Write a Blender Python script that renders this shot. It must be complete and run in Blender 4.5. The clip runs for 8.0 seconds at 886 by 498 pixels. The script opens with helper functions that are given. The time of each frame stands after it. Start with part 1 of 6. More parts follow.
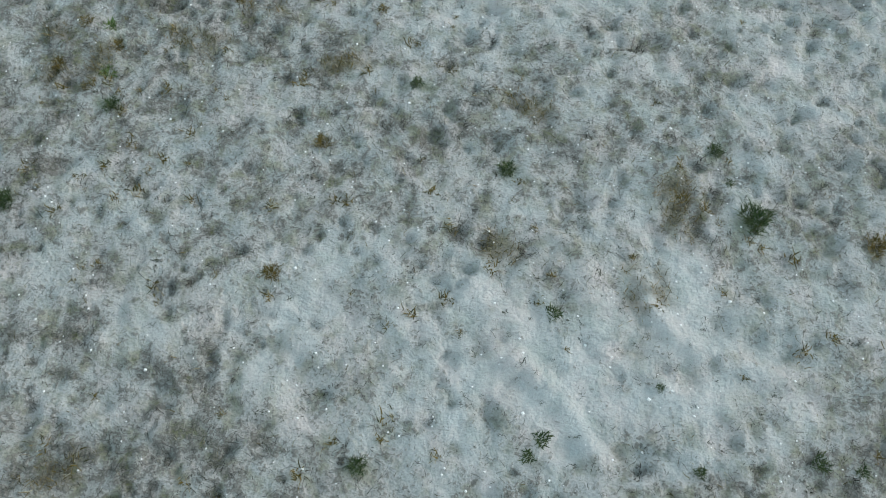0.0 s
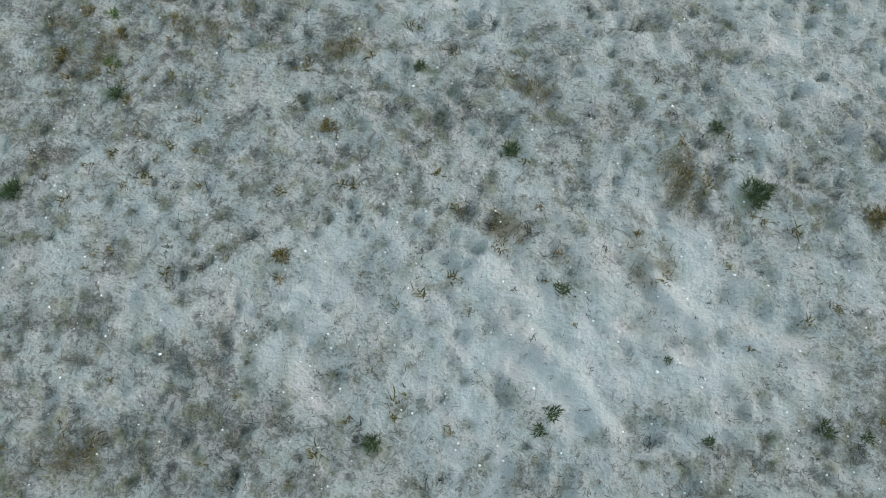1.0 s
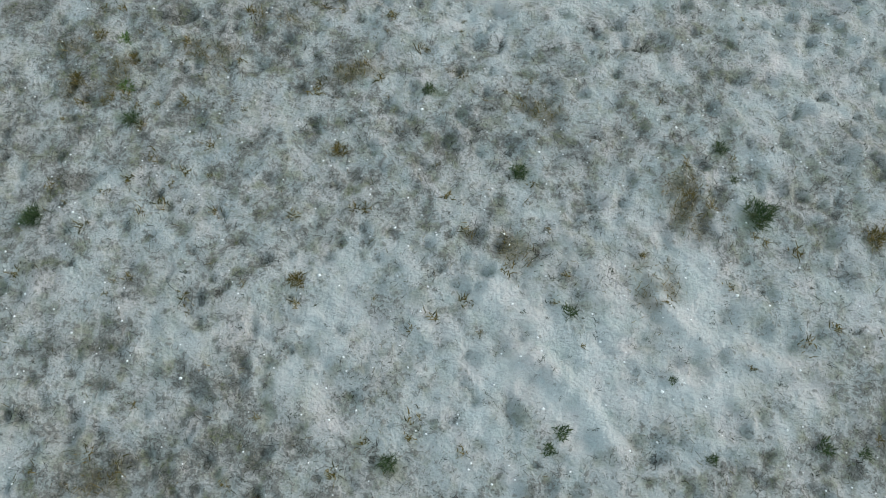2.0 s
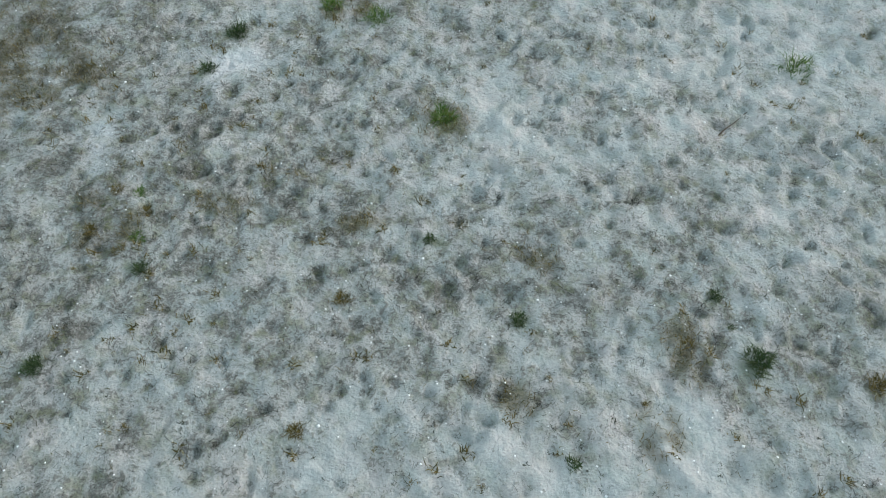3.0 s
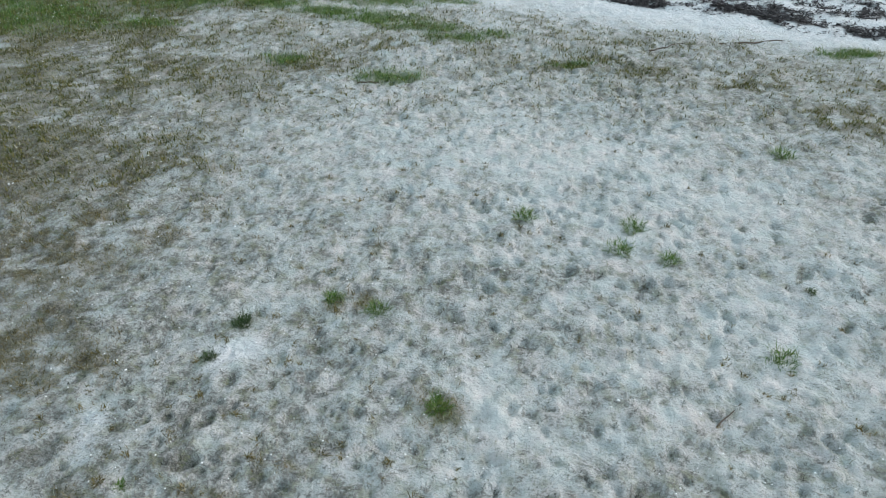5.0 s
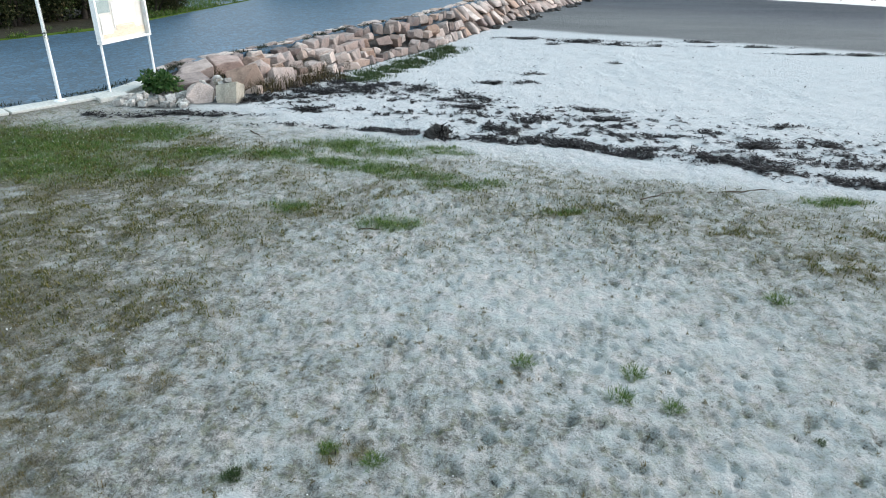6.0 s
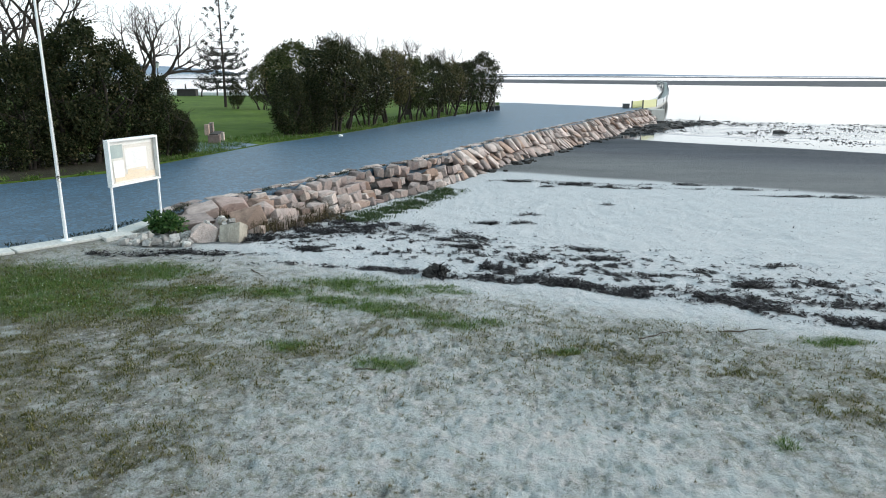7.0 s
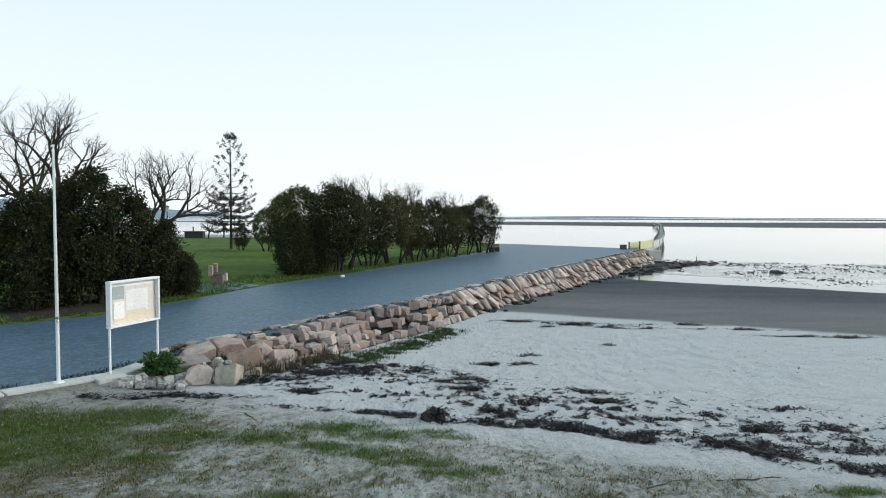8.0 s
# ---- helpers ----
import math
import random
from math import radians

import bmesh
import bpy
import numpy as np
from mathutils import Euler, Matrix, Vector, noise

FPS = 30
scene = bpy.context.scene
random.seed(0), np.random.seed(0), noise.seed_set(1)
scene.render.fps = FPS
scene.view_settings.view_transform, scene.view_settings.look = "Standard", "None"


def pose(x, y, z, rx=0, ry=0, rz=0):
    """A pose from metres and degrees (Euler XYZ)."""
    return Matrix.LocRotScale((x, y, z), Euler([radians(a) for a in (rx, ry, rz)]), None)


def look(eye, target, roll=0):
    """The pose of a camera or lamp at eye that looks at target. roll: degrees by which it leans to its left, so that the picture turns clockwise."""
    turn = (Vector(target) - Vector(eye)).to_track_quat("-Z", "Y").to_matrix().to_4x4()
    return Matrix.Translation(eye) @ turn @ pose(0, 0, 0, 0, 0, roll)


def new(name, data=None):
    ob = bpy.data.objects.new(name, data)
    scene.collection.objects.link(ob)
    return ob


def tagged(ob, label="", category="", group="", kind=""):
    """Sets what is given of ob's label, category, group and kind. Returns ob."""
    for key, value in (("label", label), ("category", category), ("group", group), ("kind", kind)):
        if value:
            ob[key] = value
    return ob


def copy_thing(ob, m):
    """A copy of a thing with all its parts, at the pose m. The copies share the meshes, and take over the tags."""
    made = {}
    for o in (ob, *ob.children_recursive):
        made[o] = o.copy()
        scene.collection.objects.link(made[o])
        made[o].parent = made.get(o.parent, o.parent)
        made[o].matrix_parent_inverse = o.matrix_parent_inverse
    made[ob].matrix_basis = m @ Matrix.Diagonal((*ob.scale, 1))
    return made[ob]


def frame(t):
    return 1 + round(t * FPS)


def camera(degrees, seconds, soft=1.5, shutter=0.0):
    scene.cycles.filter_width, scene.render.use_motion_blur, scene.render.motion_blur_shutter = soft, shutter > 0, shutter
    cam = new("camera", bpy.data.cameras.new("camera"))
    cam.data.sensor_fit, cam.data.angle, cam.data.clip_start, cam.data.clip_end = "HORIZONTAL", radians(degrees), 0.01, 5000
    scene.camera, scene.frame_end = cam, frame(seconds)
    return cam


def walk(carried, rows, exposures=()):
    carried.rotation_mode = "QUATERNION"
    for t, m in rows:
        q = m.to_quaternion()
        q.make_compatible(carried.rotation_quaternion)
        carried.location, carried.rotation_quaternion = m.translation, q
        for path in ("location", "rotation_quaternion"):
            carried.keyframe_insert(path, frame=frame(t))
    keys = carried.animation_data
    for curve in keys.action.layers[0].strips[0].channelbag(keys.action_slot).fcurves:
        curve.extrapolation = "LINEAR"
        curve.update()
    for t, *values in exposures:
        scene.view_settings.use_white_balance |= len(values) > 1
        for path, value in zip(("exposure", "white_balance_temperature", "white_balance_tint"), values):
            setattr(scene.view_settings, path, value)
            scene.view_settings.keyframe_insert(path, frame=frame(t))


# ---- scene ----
cam = camera(65.3, 8.0, soft=1.0, shutter=0.0)
PATH = [
    (0, (0.1, 0.031, 3.048), (0.068, 0.76, 1.186), -0.5),
    (0.5, (0.067, 0.009, 3.057), (0.05, 0.739, 1.195), -0.7),
    (1, (0.044, -0.031, 3.067), (0.025, 0.674, 1.195), -0.8),
    (1.2, (0.031, -0.039, 3.075), (0.015, 0.596, 1.179), -0.7),
    (1.45, (0.015, -0.005, 3.11), (0.0, 0.58, 1.2), -0.7),
    (2.3, (-0.027, 0.16, 3.256), (-0.038, 0.915, 1.404), -0.8),
    (2.5, (-0.02, 0.167, 3.267), (-0.035, 0.996, 1.447), -0.9),
    (3, (-0.026, 0.17, 3.292), (-0.036, 1.177, 1.563), -0.5),
    (3.5, (-0.019, 0.186, 3.313), (-0.029, 1.356, 1.692), -0.3),
    (4, (-0.011, 0.194, 3.32), (-0.02, 1.523, 1.826), -0.2),
    (4.5, (-0.004, 0.208, 3.346), (-0.011, 1.677, 1.99), -0.0),
    (4.7, (-0.009, 0.202, 3.347), (-0.015, 1.724, 2.051), 0.1),
    (5.8, (0.001, 0.233, 3.398), (-0.004, 2.0, 2.462), 0.1),
    (6, (-0.004, 0.224, 3.405), (-0.008, 2.03, 2.544), 0.2),
    (6.5, (0.004, 0.224, 3.422), (0.001, 2.107, 2.747), 0.3),
    (7, (0.002, 0.233, 3.447), (0.001, 2.171, 2.955), 0.3),
    (7.5, (0.018, 0.244, 3.473), (0.015, 2.222, 3.177), 0.2),
    (8, (0.051, 0.252, 3.469), (0.044, 2.249, 3.374), 0.2),
]
EXPOSURE = [(0, 0.22, 6250, 9), (2.5, 0.22, 6250, 9), (4.5, 0.38, 6250, 11), (6, 0.42, 6220, 13), (6.5, 0.3, 6250, 12), (7, 0.15, 6280, 11), (7.5, -0.05, 6300, 9), (8, -0.23, 6300, 9)]
walk(cam, [(t, look(eye, target, roll)) for t, eye, target, roll in PATH], EXPOSURE)

# ---- light: a low veiled sun over the bay to the right, and its bright sky ----
SUN_AZ, SUN_EL = 72.0, 24.0  # degrees clockwise from +y, and above the horizon
world = bpy.data.worlds.new("sky")
scene.world = world
world.use_nodes = True
wt = world.node_tree
sky = wt.nodes.new("ShaderNodeTexSky")
sky.sky_type = "NISHITA"
sky.sun_disc = False
sky.sun_elevation, sky.sun_rotation = radians(SUN_EL), radians(SUN_AZ)
sky.air_density, sky.dust_density, sky.ozone_density = 1.0, 2.0, 2.0
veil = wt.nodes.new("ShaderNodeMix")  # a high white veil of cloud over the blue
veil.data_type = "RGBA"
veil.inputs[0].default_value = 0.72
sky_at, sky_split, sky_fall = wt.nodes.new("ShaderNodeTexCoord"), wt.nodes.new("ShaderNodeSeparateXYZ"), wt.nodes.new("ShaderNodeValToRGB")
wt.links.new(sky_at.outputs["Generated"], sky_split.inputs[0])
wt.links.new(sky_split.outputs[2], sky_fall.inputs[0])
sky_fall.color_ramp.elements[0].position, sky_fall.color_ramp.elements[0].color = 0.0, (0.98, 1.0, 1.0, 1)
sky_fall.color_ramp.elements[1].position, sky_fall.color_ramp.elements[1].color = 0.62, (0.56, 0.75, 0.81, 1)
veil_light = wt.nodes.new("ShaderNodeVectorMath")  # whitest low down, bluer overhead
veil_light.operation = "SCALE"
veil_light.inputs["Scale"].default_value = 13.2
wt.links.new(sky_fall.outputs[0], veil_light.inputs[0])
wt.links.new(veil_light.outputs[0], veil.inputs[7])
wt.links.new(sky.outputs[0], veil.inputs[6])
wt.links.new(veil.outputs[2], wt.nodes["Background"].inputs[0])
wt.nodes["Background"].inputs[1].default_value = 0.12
sun_data = bpy.data.lights.new("sun", "SUN")
sun_data.energy, sun_data.angle, sun_data.color = 2.2, radians(16), (1.0, 0.93, 0.86)
sun = new("sun", sun_data)
saz, sel = radians(SUN_AZ), radians(SUN_EL)
sun.matrix_world = look((0, 0, 0), (-math.sin(saz) * math.cos(sel), -math.cos(saz) * math.cos(sel), -math.sin(sel)))


# ---- numbers: noise and the lie of the land ----
rng = np.random.RandomState(7)
TABLES = [np.random.RandomState(40 + k).rand(128, 128) for k in range(6)]


def vnoise(x, y, k=0):
    """Smooth value noise, 0 to 1."""
    tab = TABLES[k % 6]
    xi, yi = np.floor(x).astype(int), np.floor(y).astype(int)
    fx, fy = x - xi, y - yi
    fx, fy = fx * fx * (3 - 2 * fx), fy * fy * (3 - 2 * fy)
    a, b = tab[xi % 128, yi % 128], tab[(xi + 1) % 128, yi % 128]
    c, d = tab[xi % 128, (yi + 1) % 128], tab[(xi + 1) % 128, (yi + 1) % 128]
    return (a * (1 - fx) + b * fx) * (1 - fy) + (c * (1 - fx) + d * fx) * fy


def fbm(x, y, size, k=0, octaves=3):
    total, amp, norm = 0.0, 1.0, 0.0
    for o in range(octaves):
        total = total + amp * vnoise(x / size + 17.3 * o, y / size - 9.1 * o, k + o)
        norm += amp
        size, amp = size * 0.5, amp * 0.5
    return total / norm


def smooth(a, b, v):
    t = np.clip((v - a) / (b - a), 0, 1)
    return t * t * (3 - 2 * t)


WATER = -1.17
WALL_TOP = [(-6.75, 16.3), (-6.4, 18.0), (-4.6, 21.0), (-3.2, 24.1), (-1.0, 27.3), (2.85, 36.3), (9.3, 49.4), (13.6, 57.7), (17.3, 65.0), (20.3, 70.5)]
WALL_TOE = [(-4.6, 15.2), (-3.8, 16.5), (-2.85, 19.95), (-1.8, 23.3), (-0.1, 26.6), (3.6, 35.6), (10.2, 48.8), (14.6, 57.0), (18.4, 64.3), (21.5, 69.8)]
KERB = [(-30.0, -7.9), (-8.4, 13.2), (-7.1, 14.7), (-6.75, 16.3)]
LAND = KERB + WALL_TOP[1:] + [(20.9, 72.0), (18.9, 74.5), (7.8, 85.0), (-6.0, 100.0), (-40.0, 108.0), (-600.0, 125.0), (-600.0, -7.9)]
INNER = [(-32.0, 2.0), (-19.0, 15.0), (-13.5, 21.0), (-11.2, 23.6), (-9.9, 28.6), (-8.4, 34.0), (-5.9, 39.4), (-3.2, 47.2), (0.6, 57.0), (5.4, 71.4), (6.6, 84.0)]
WEED_LINE = [(-6.5, 13.3), (-3.9, 12.75), (-2.5, 12.75), (-1.5, 12.6), (-0.4, 12.3), (0.6, 12.0), (1.3, 11.95), (2.1, 11.8), (3.0, 11.3), (3.9, 11.3), (4.6, 10.85), (5.2, 10.2), (6.0, 9.8), (8.5, 8.8), (14.0, 6.5)]


def distance(x, y, line):
    best = np.full(np.shape(x), 1e9)
    for (ax, ay), (bx, by) in zip(line[:-1], line[1:]):
        dx, dy = bx - ax, by - ay
        t = np.clip(((x - ax) * dx + (y - ay) * dy) / (dx * dx + dy * dy), 0, 1)
        best = np.minimum(best, np.hypot(x - ax - t * dx, y - ay - t * dy))
    return best


def inside(x, y, ring):
    odd = np.zeros(np.shape(x), bool)
    for (ax, ay), (bx, by) in zip(ring, ring[1:] + ring[:1]):
        if ay != by:
            odd ^= ((ay > y) != (by > y)) & (x < (bx - ax) * (y - ay) / (by - ay) + ax)
    return odd


def seaward(x, y):
    return 0.42 * x + 0.9 * y


def beach(x, y):
    u = seaward(x, y)
    u = u + smooth(38, 48, u) * (0.16 * np.clip(x - 23, -10, 14) + 3.0 * (fbm(x, y, 11.0, 2, 2) - 0.5))
    return np.interp(u, [9, 11, 13, 16, 20, 31, 42, 49.5, 52, 56, 62, 75, 300, 4000], [0, -0.06, -0.18, -0.45, -0.74, -0.94, -1.08, -1.155, -1.185, -1.25, -1.3, -1.35, -1.6, -2.5])


def blobs(x, y, spots):
    """The strongest of soft oval spots (x, y, rx, ry) at each place."""
    out = np.zeros(np.shape(x))
    wx, wy = x + 0.25 * (fbm(x, y, 0.5, 1) - 0.5), y + 0.25 * (fbm(x, y, 0.5, 3) - 0.5)
    for sx, sy, rx, ry in spots:
        out = np.maximum(out, np.exp(-((wx - sx) / rx) ** 2 - ((wy - sy) / ry) ** 2))
    return out


GREEN = [(-1.65, 11.5, 0.7, 0.4), (-0.95, 11.05, 0.6, 0.3), (-1.7, 10.5, 0.55, 0.2), (-0.95, 10.2, 0.6, 0.24), (-0.35, 9.85, 0.5, 0.22), (0.15, 9.45, 0.45, 0.2), (-0.13, 11.35, 0.4, 0.15), (-2.7, 10.9, 0.6, 0.3), (-0.67, 8.1, 0.35, 0.2), (-2.05, 8.7, 0.3, 0.2),
         (0.7, 9.5, 0.3, 0.15), (1.6, 8.5, 0.3, 0.1), (5.3, 8.96, 0.4, 0.2), (0.04, 11.1, 0.4, 0.2),
         (-7.0, 11.3, 1.8, 1.1), (-5.2, 12.0, 0.8, 0.5), (-4.0, 10.9, 0.9, 0.35), (-6.2, 10.2, 1.5, 0.6), (-4.3, 9.9, 0.5, 0.2), (-9.5, 10.0, 2.0, 1.8)]
OLIVE = [(-0.07, 3.05, 0.14, 0.2), (1.22, 1.5, 0.12, 0.16), (0.3, 1.22, 0.1, 0.12), (0.96, 1.1, 0.1, 0.16), (-2.03, 2.4, 0.1, 0.1),
         (-1.95, 2.12, 0.1, 0.12), (-1.74, 2.25, 0.1, 0.12), (-2.4, 3.3, 0.25, 0.3), (-3.2, 4.8, 0.7, 0.9), (-2.9, 3.5, 0.4, 0.5), (-5.0, 7.8, 1.4, 1.0),
         (-3.4, 8.2, 1.2, 0.7), (-0.83, 4.05, 0.15, 0.14), (-0.56, 4.0, 0.13, 0.13), (-1.57, 0.21, 0.13, 0.16), (-0.95, 2.75, 0.2, 0.12),
         (1.6, 8.5, 0.8, 0.3), (2.5, 8.3, 0.8, 0.25), (3.6, 8.0, 0.9, 0.3), (5.4, 7.7, 1.0, 0.4), (7.5, 7.4, 1.2, 0.5), (4.6, 7.0, 1.2, 0.6), (-4.4, 6.4, 1.0, 0.8), (-1.2, 2.4, 0.2, 0.1), (0.5, 2.05, 0.16, 0.08), (-0.5, 2.3, 0.15, 0.1), (-3.0, 6.0, 0.9, 0.7), (-2.4, 5.0, 0.5, 0.3), (-5.6, 9.6, 1.6, 0.7), (-1.7, 8.5, 0.8, 0.35), (-0.9, 9.2, 0.6, 0.3)]
CLEAN = [(0.22, 0.75, 0.35, 0.4), (0.62, 0.55, 0.25, 0.35), (1.05, 1.0, 0.3, 0.25), (1.3, 0.5, 0.4, 0.2), (2.0, 2.2, 0.45, 0.6), (-1.42, 3.55, 0.22, 0.13),
         (2.0, 5.2, 1.6, 0.9), (0.6, 6.2, 1.6, 0.8), (2.0, 3.6, 1.2, 1.0), (0.35, 2.95, 0.35, 0.5), (-2.1, 2.9, 0.1, 0.25), (-0.6, 0.95, 0.3, 0.3)]


TUFTS = ((1.54, 1.43, 0, 1.45), (0.35, 1.66, 1, 1.0), (1.39, 1.8, 1, 0.9), (-1.68, 1.96, 1, 1.0), (-2.1, 1.4, 0, 1.0), (-0.75, 1.08, 2, 1.0), (0.50, 0.37, 4, 1.1), (1.67, 0.31, 4, 1.2), (0.56, 0.92, 4, 1.1), (1.16, 0.25, 4, 0.8), (0.44, 0.29, 4, 0.9), (1.02, 0.60, 4, 0.6), (1.85, 0.28, 4, 0.9), (1.44, 1.62, 4, 0.7),
         (-0.28, 0.23, 1, 0.9), (-0.12, 2.14, 1, 0.8), (-0.58, 1.78, 2, 1.0), (2.1, 1.31, 2, 1.3), (-1.58, 3.45, 1, 1.3), (-1.43, 3.78, 0, 1.3), (-0.83, 4.05, 3, 1.4),
         (-0.5, 3.92, 5, 1.0), (-0.05, 3.03, 3, 1.5), (0.67, 5.1, 5, 1.1), (1.57, 4.95, 5, 1.2), (1.4, 4.65, 5, 1.2), (1.76, 4.5, 5, 1.0), (2.25, 3.45, 5, 1.2), (3.29, 6.2, 5, 1.4), (2.71, 4.13, 4, 1.3))  # x, y, kind, size


def turf(x, y):
    """How green the ground is, 0 to 1."""
    v = blobs(x, y, GREEN) * (0.35 + 0.95 * fbm(x, y, 0.35, 2)) * 1.5 - 0.12
    moss = 0.7 * blobs(x, y, [(a, b, 0.055 * s, 0.055 * s) for a, b, k, s in TUFTS if k in (0, 1, 3)])
    return np.clip(np.maximum(v, moss - 0.1), 0, 1)


TURF_EDGE = [(-40.0, 4.0), (-9.0, 12.6), (-5.0, 12.5), (-3.4, 11.7), (-1.9, 11.6), (-0.2, 11.6), (0.7, 10.9), (1.3, 10.4), (3.0, 9.7), (6.0, 9.0), (9.0, 8.2), (40.0, -6.0)]


def dry_turf(x, y):
    """Dry olive turf: scattered spots, and a thin sward up to the edge of the open beach."""
    v = blobs(x, y, OLIVE) * 1.3 * smooth(0.36, 0.62, 0.5 * fbm(x, y, 0.3, 4) + 0.5 * fbm(x, y, 0.09, 1, 2))
    edge = np.interp(x, [p[0] for p in TURF_EDGE], [p[1] for p in TURF_EDGE]) + 0.9 * (fbm(x, y, 0.8, 0) - 0.5)
    left = 1 - smooth(-5.5, -0.8, x)
    start = 6.4 - 4.2 * left
    zone = (1 - smooth(-0.5, 0.25, y - edge)) * smooth(0.0, 2.6, y - start)
    sward = zone * (0.14 + 0.86 * smooth(0.47 - 0.14 * left, 0.59 - 0.13 * left, 0.6 * fbm(x, y, 0.6, 5, 3) + 0.4 * fbm(x, y, 0.14, 2, 2)))
    return np.clip(np.maximum(v * 1.2 - 0.12, (0.5 + 0.46 * left) * sward), 0, 1)


# A fine relief of the trampled foreground, and the litter that gathers in its hollows.
RX0, RX1, RY0, RY1, RS = -9.0, 10.0, -3.6, 14.0, 0.0135
rx, ry = np.arange(RX0, RX1, RS), np.arange(RY0, RY1, RS)
RXX, RYY = np.meshgrid(rx, ry, indexing="ij")
WARP_X, WARP_Y = 0.09 * (fbm(RXX, RYY, 0.16, 1) - 0.5), 0.09 * (fbm(RXX, RYY, 0.16, 4) - 0.5)
RELIEF = 0.06 * (fbm(RXX, RYY, 0.6, 0) - 0.5) + 0.045 * (fbm(RXX + WARP_X, RYY + WARP_Y, 0.18, 2, 2) - 0.5) + 0.035 * (fbm(RXX + 0.5 * WARP_X, RYY, 0.075, 5, 2) - 0.5)
FRAY_X, FRAY_Y = 0.07 * (fbm(RXX, RYY, 0.06, 2, 2) - 0.5), 0.07 * (fbm(RXX, RYY, 0.06, 5, 2) - 0.5)
LITTER = 0.62 * smooth(0.40, 0.72, fbm(RXX + WARP_X + FRAY_X, RYY + WARP_Y + FRAY_Y, 0.085, 3, 3))
for k in range(27000):
    px, py = rng.uniform(-6.0, 7.5), rng.uniform(RY0 + 0.3, 9.5)
    wide = rng.rand() < 0.15 + 0.35 * float(smooth(-1.5, 2.0, px))
    pr, el, turn = (rng.uniform(0.035, 0.07) if wide else rng.uniform(0.014, 0.036)), rng.uniform(0.45, 1.0), rng.uniform(0, 3.14)
    deep = rng.uniform(0.2, 1.0) ** 1.5 * pr * (0.42 if wide else 0.75)
    i0, j0, w = int((px - RX0) / RS), int((py - RY0) / RS), int(3.0 * pr / RS) + 1
    sl = (slice(max(i0 - w, 0), i0 + w + 1), slice(max(j0 - w, 0), j0 + w + 1))
    ux, uy = RXX[sl] + 0.5 * WARP_X[sl] + FRAY_X[sl] - px, RYY[sl] + 0.5 * WARP_Y[sl] + FRAY_Y[sl] - py
    q = np.hypot(ux * math.cos(turn) + uy * math.sin(turn), (uy * math.cos(turn) - ux * math.sin(turn)) / el) / pr
    RELIEF[sl] += deep * (-np.exp(-q * q * q) + 0.4 * np.exp(-((q - 1.4) / 0.4) ** 2))
    fill = (0.7 + 0.4 * rng.rand()) if rng.rand() < (0.22 if wide else 0.36) else 0.55 * rng.rand()
    LITTER[sl] = np.maximum(LITTER[sl], fill * np.exp(-(q / 0.95) ** 4))
EDGE_FADE = smooth(0, 1.0, np.minimum(np.minimum(RXX - RX0, RX1 - RXX), np.minimum(RYY - RY0, RY1 - RYY)))
CLEAN_FIELD = blobs(RXX, RYY, CLEAN)
# a few spots trodden smooth, with a pushed-up ridge or two of sand beside them
SMOOTH_SPOTS = [(0.62, 0.55, 0.28, 0.3), (1.3, 0.55, 0.5, 0.22), (1.05, 1.0, 0.32, 0.22), (1.95, 0.75, 0.35, 0.3), (-1.42, 3.55, 0.26, 0.1), (-1.5, 3.42, 0.09, 0.16), (-2.1, 2.85, 0.07, 0.2)]
SMOOTH_FIELD = np.clip(1.3 * blobs(RXX, RYY, SMOOTH_SPOTS), 0, 1)
RELIEF *= 1 - 0.45 * SMOOTH_FIELD
RELIEF *= 1 - 0.8 * np.clip(blobs(RXX, RYY, [(a, b, 0.09 * s, 0.09 * s) for a, b, k, s in TUFTS]), 0, 1)  # sand held level by the tufts
LITTER *= 1 - 0.6 * SMOOTH_FIELD
for line, wide, tall in (([(0.38, 0.70), (0.60, 0.50), (0.74, 0.26)], 0.045, 0.022), ([(0.95, 1.08), (1.12, 0.80), (1.5, 0.68), (1.8, 0.62)], 0.05, 0.022), ([(1.0, 0.34), (1.35, 0.30), (1.6, 0.36)], 0.04, 0.014), ([(0.55, 1.35), (0.72, 1.2), (0.70, 1.02)], 0.05, 0.016)):
    RELIEF += 1.5 * tall * np.exp(-(distance(RXX + 0.6 * WARP_X, RYY + 0.6 * WARP_Y, line) / wide) ** 2)
LITTER = 0.3 + (np.clip(LITTER * (1 - 0.3 * CLEAN_FIELD), 0, 1) - 0.3) * EDGE_FADE
CLEAN_FIELD *= EDGE_FADE
SMOOTH_FIELD *= EDGE_FADE
RELIEF *= EDGE_FADE


def sample(field, x, y):
    gx, gy = np.clip((x - RX0) / RS, 0, len(rx) - 1.001), np.clip((y - RY0) / RS, 0, len(ry) - 1.001)
    i, j = gx.astype(int), gy.astype(int)
    fx, fy = gx - i, gy - j
    return (field[i, j] * (1 - fx) + field[i + 1, j] * fx) * (1 - fy) + (field[i, j + 1] * (1 - fx) + field[i + 1, j + 1] * fx) * fy


def soil_bank(x, y):
    """The strip of bare earth banked up against the kerb."""
    d = distance(x, y, KERB) + 0.25 * (fbm(x, y, 0.5, 2) - 0.5)
    return 1 - smooth(0.42, 1.1, d)


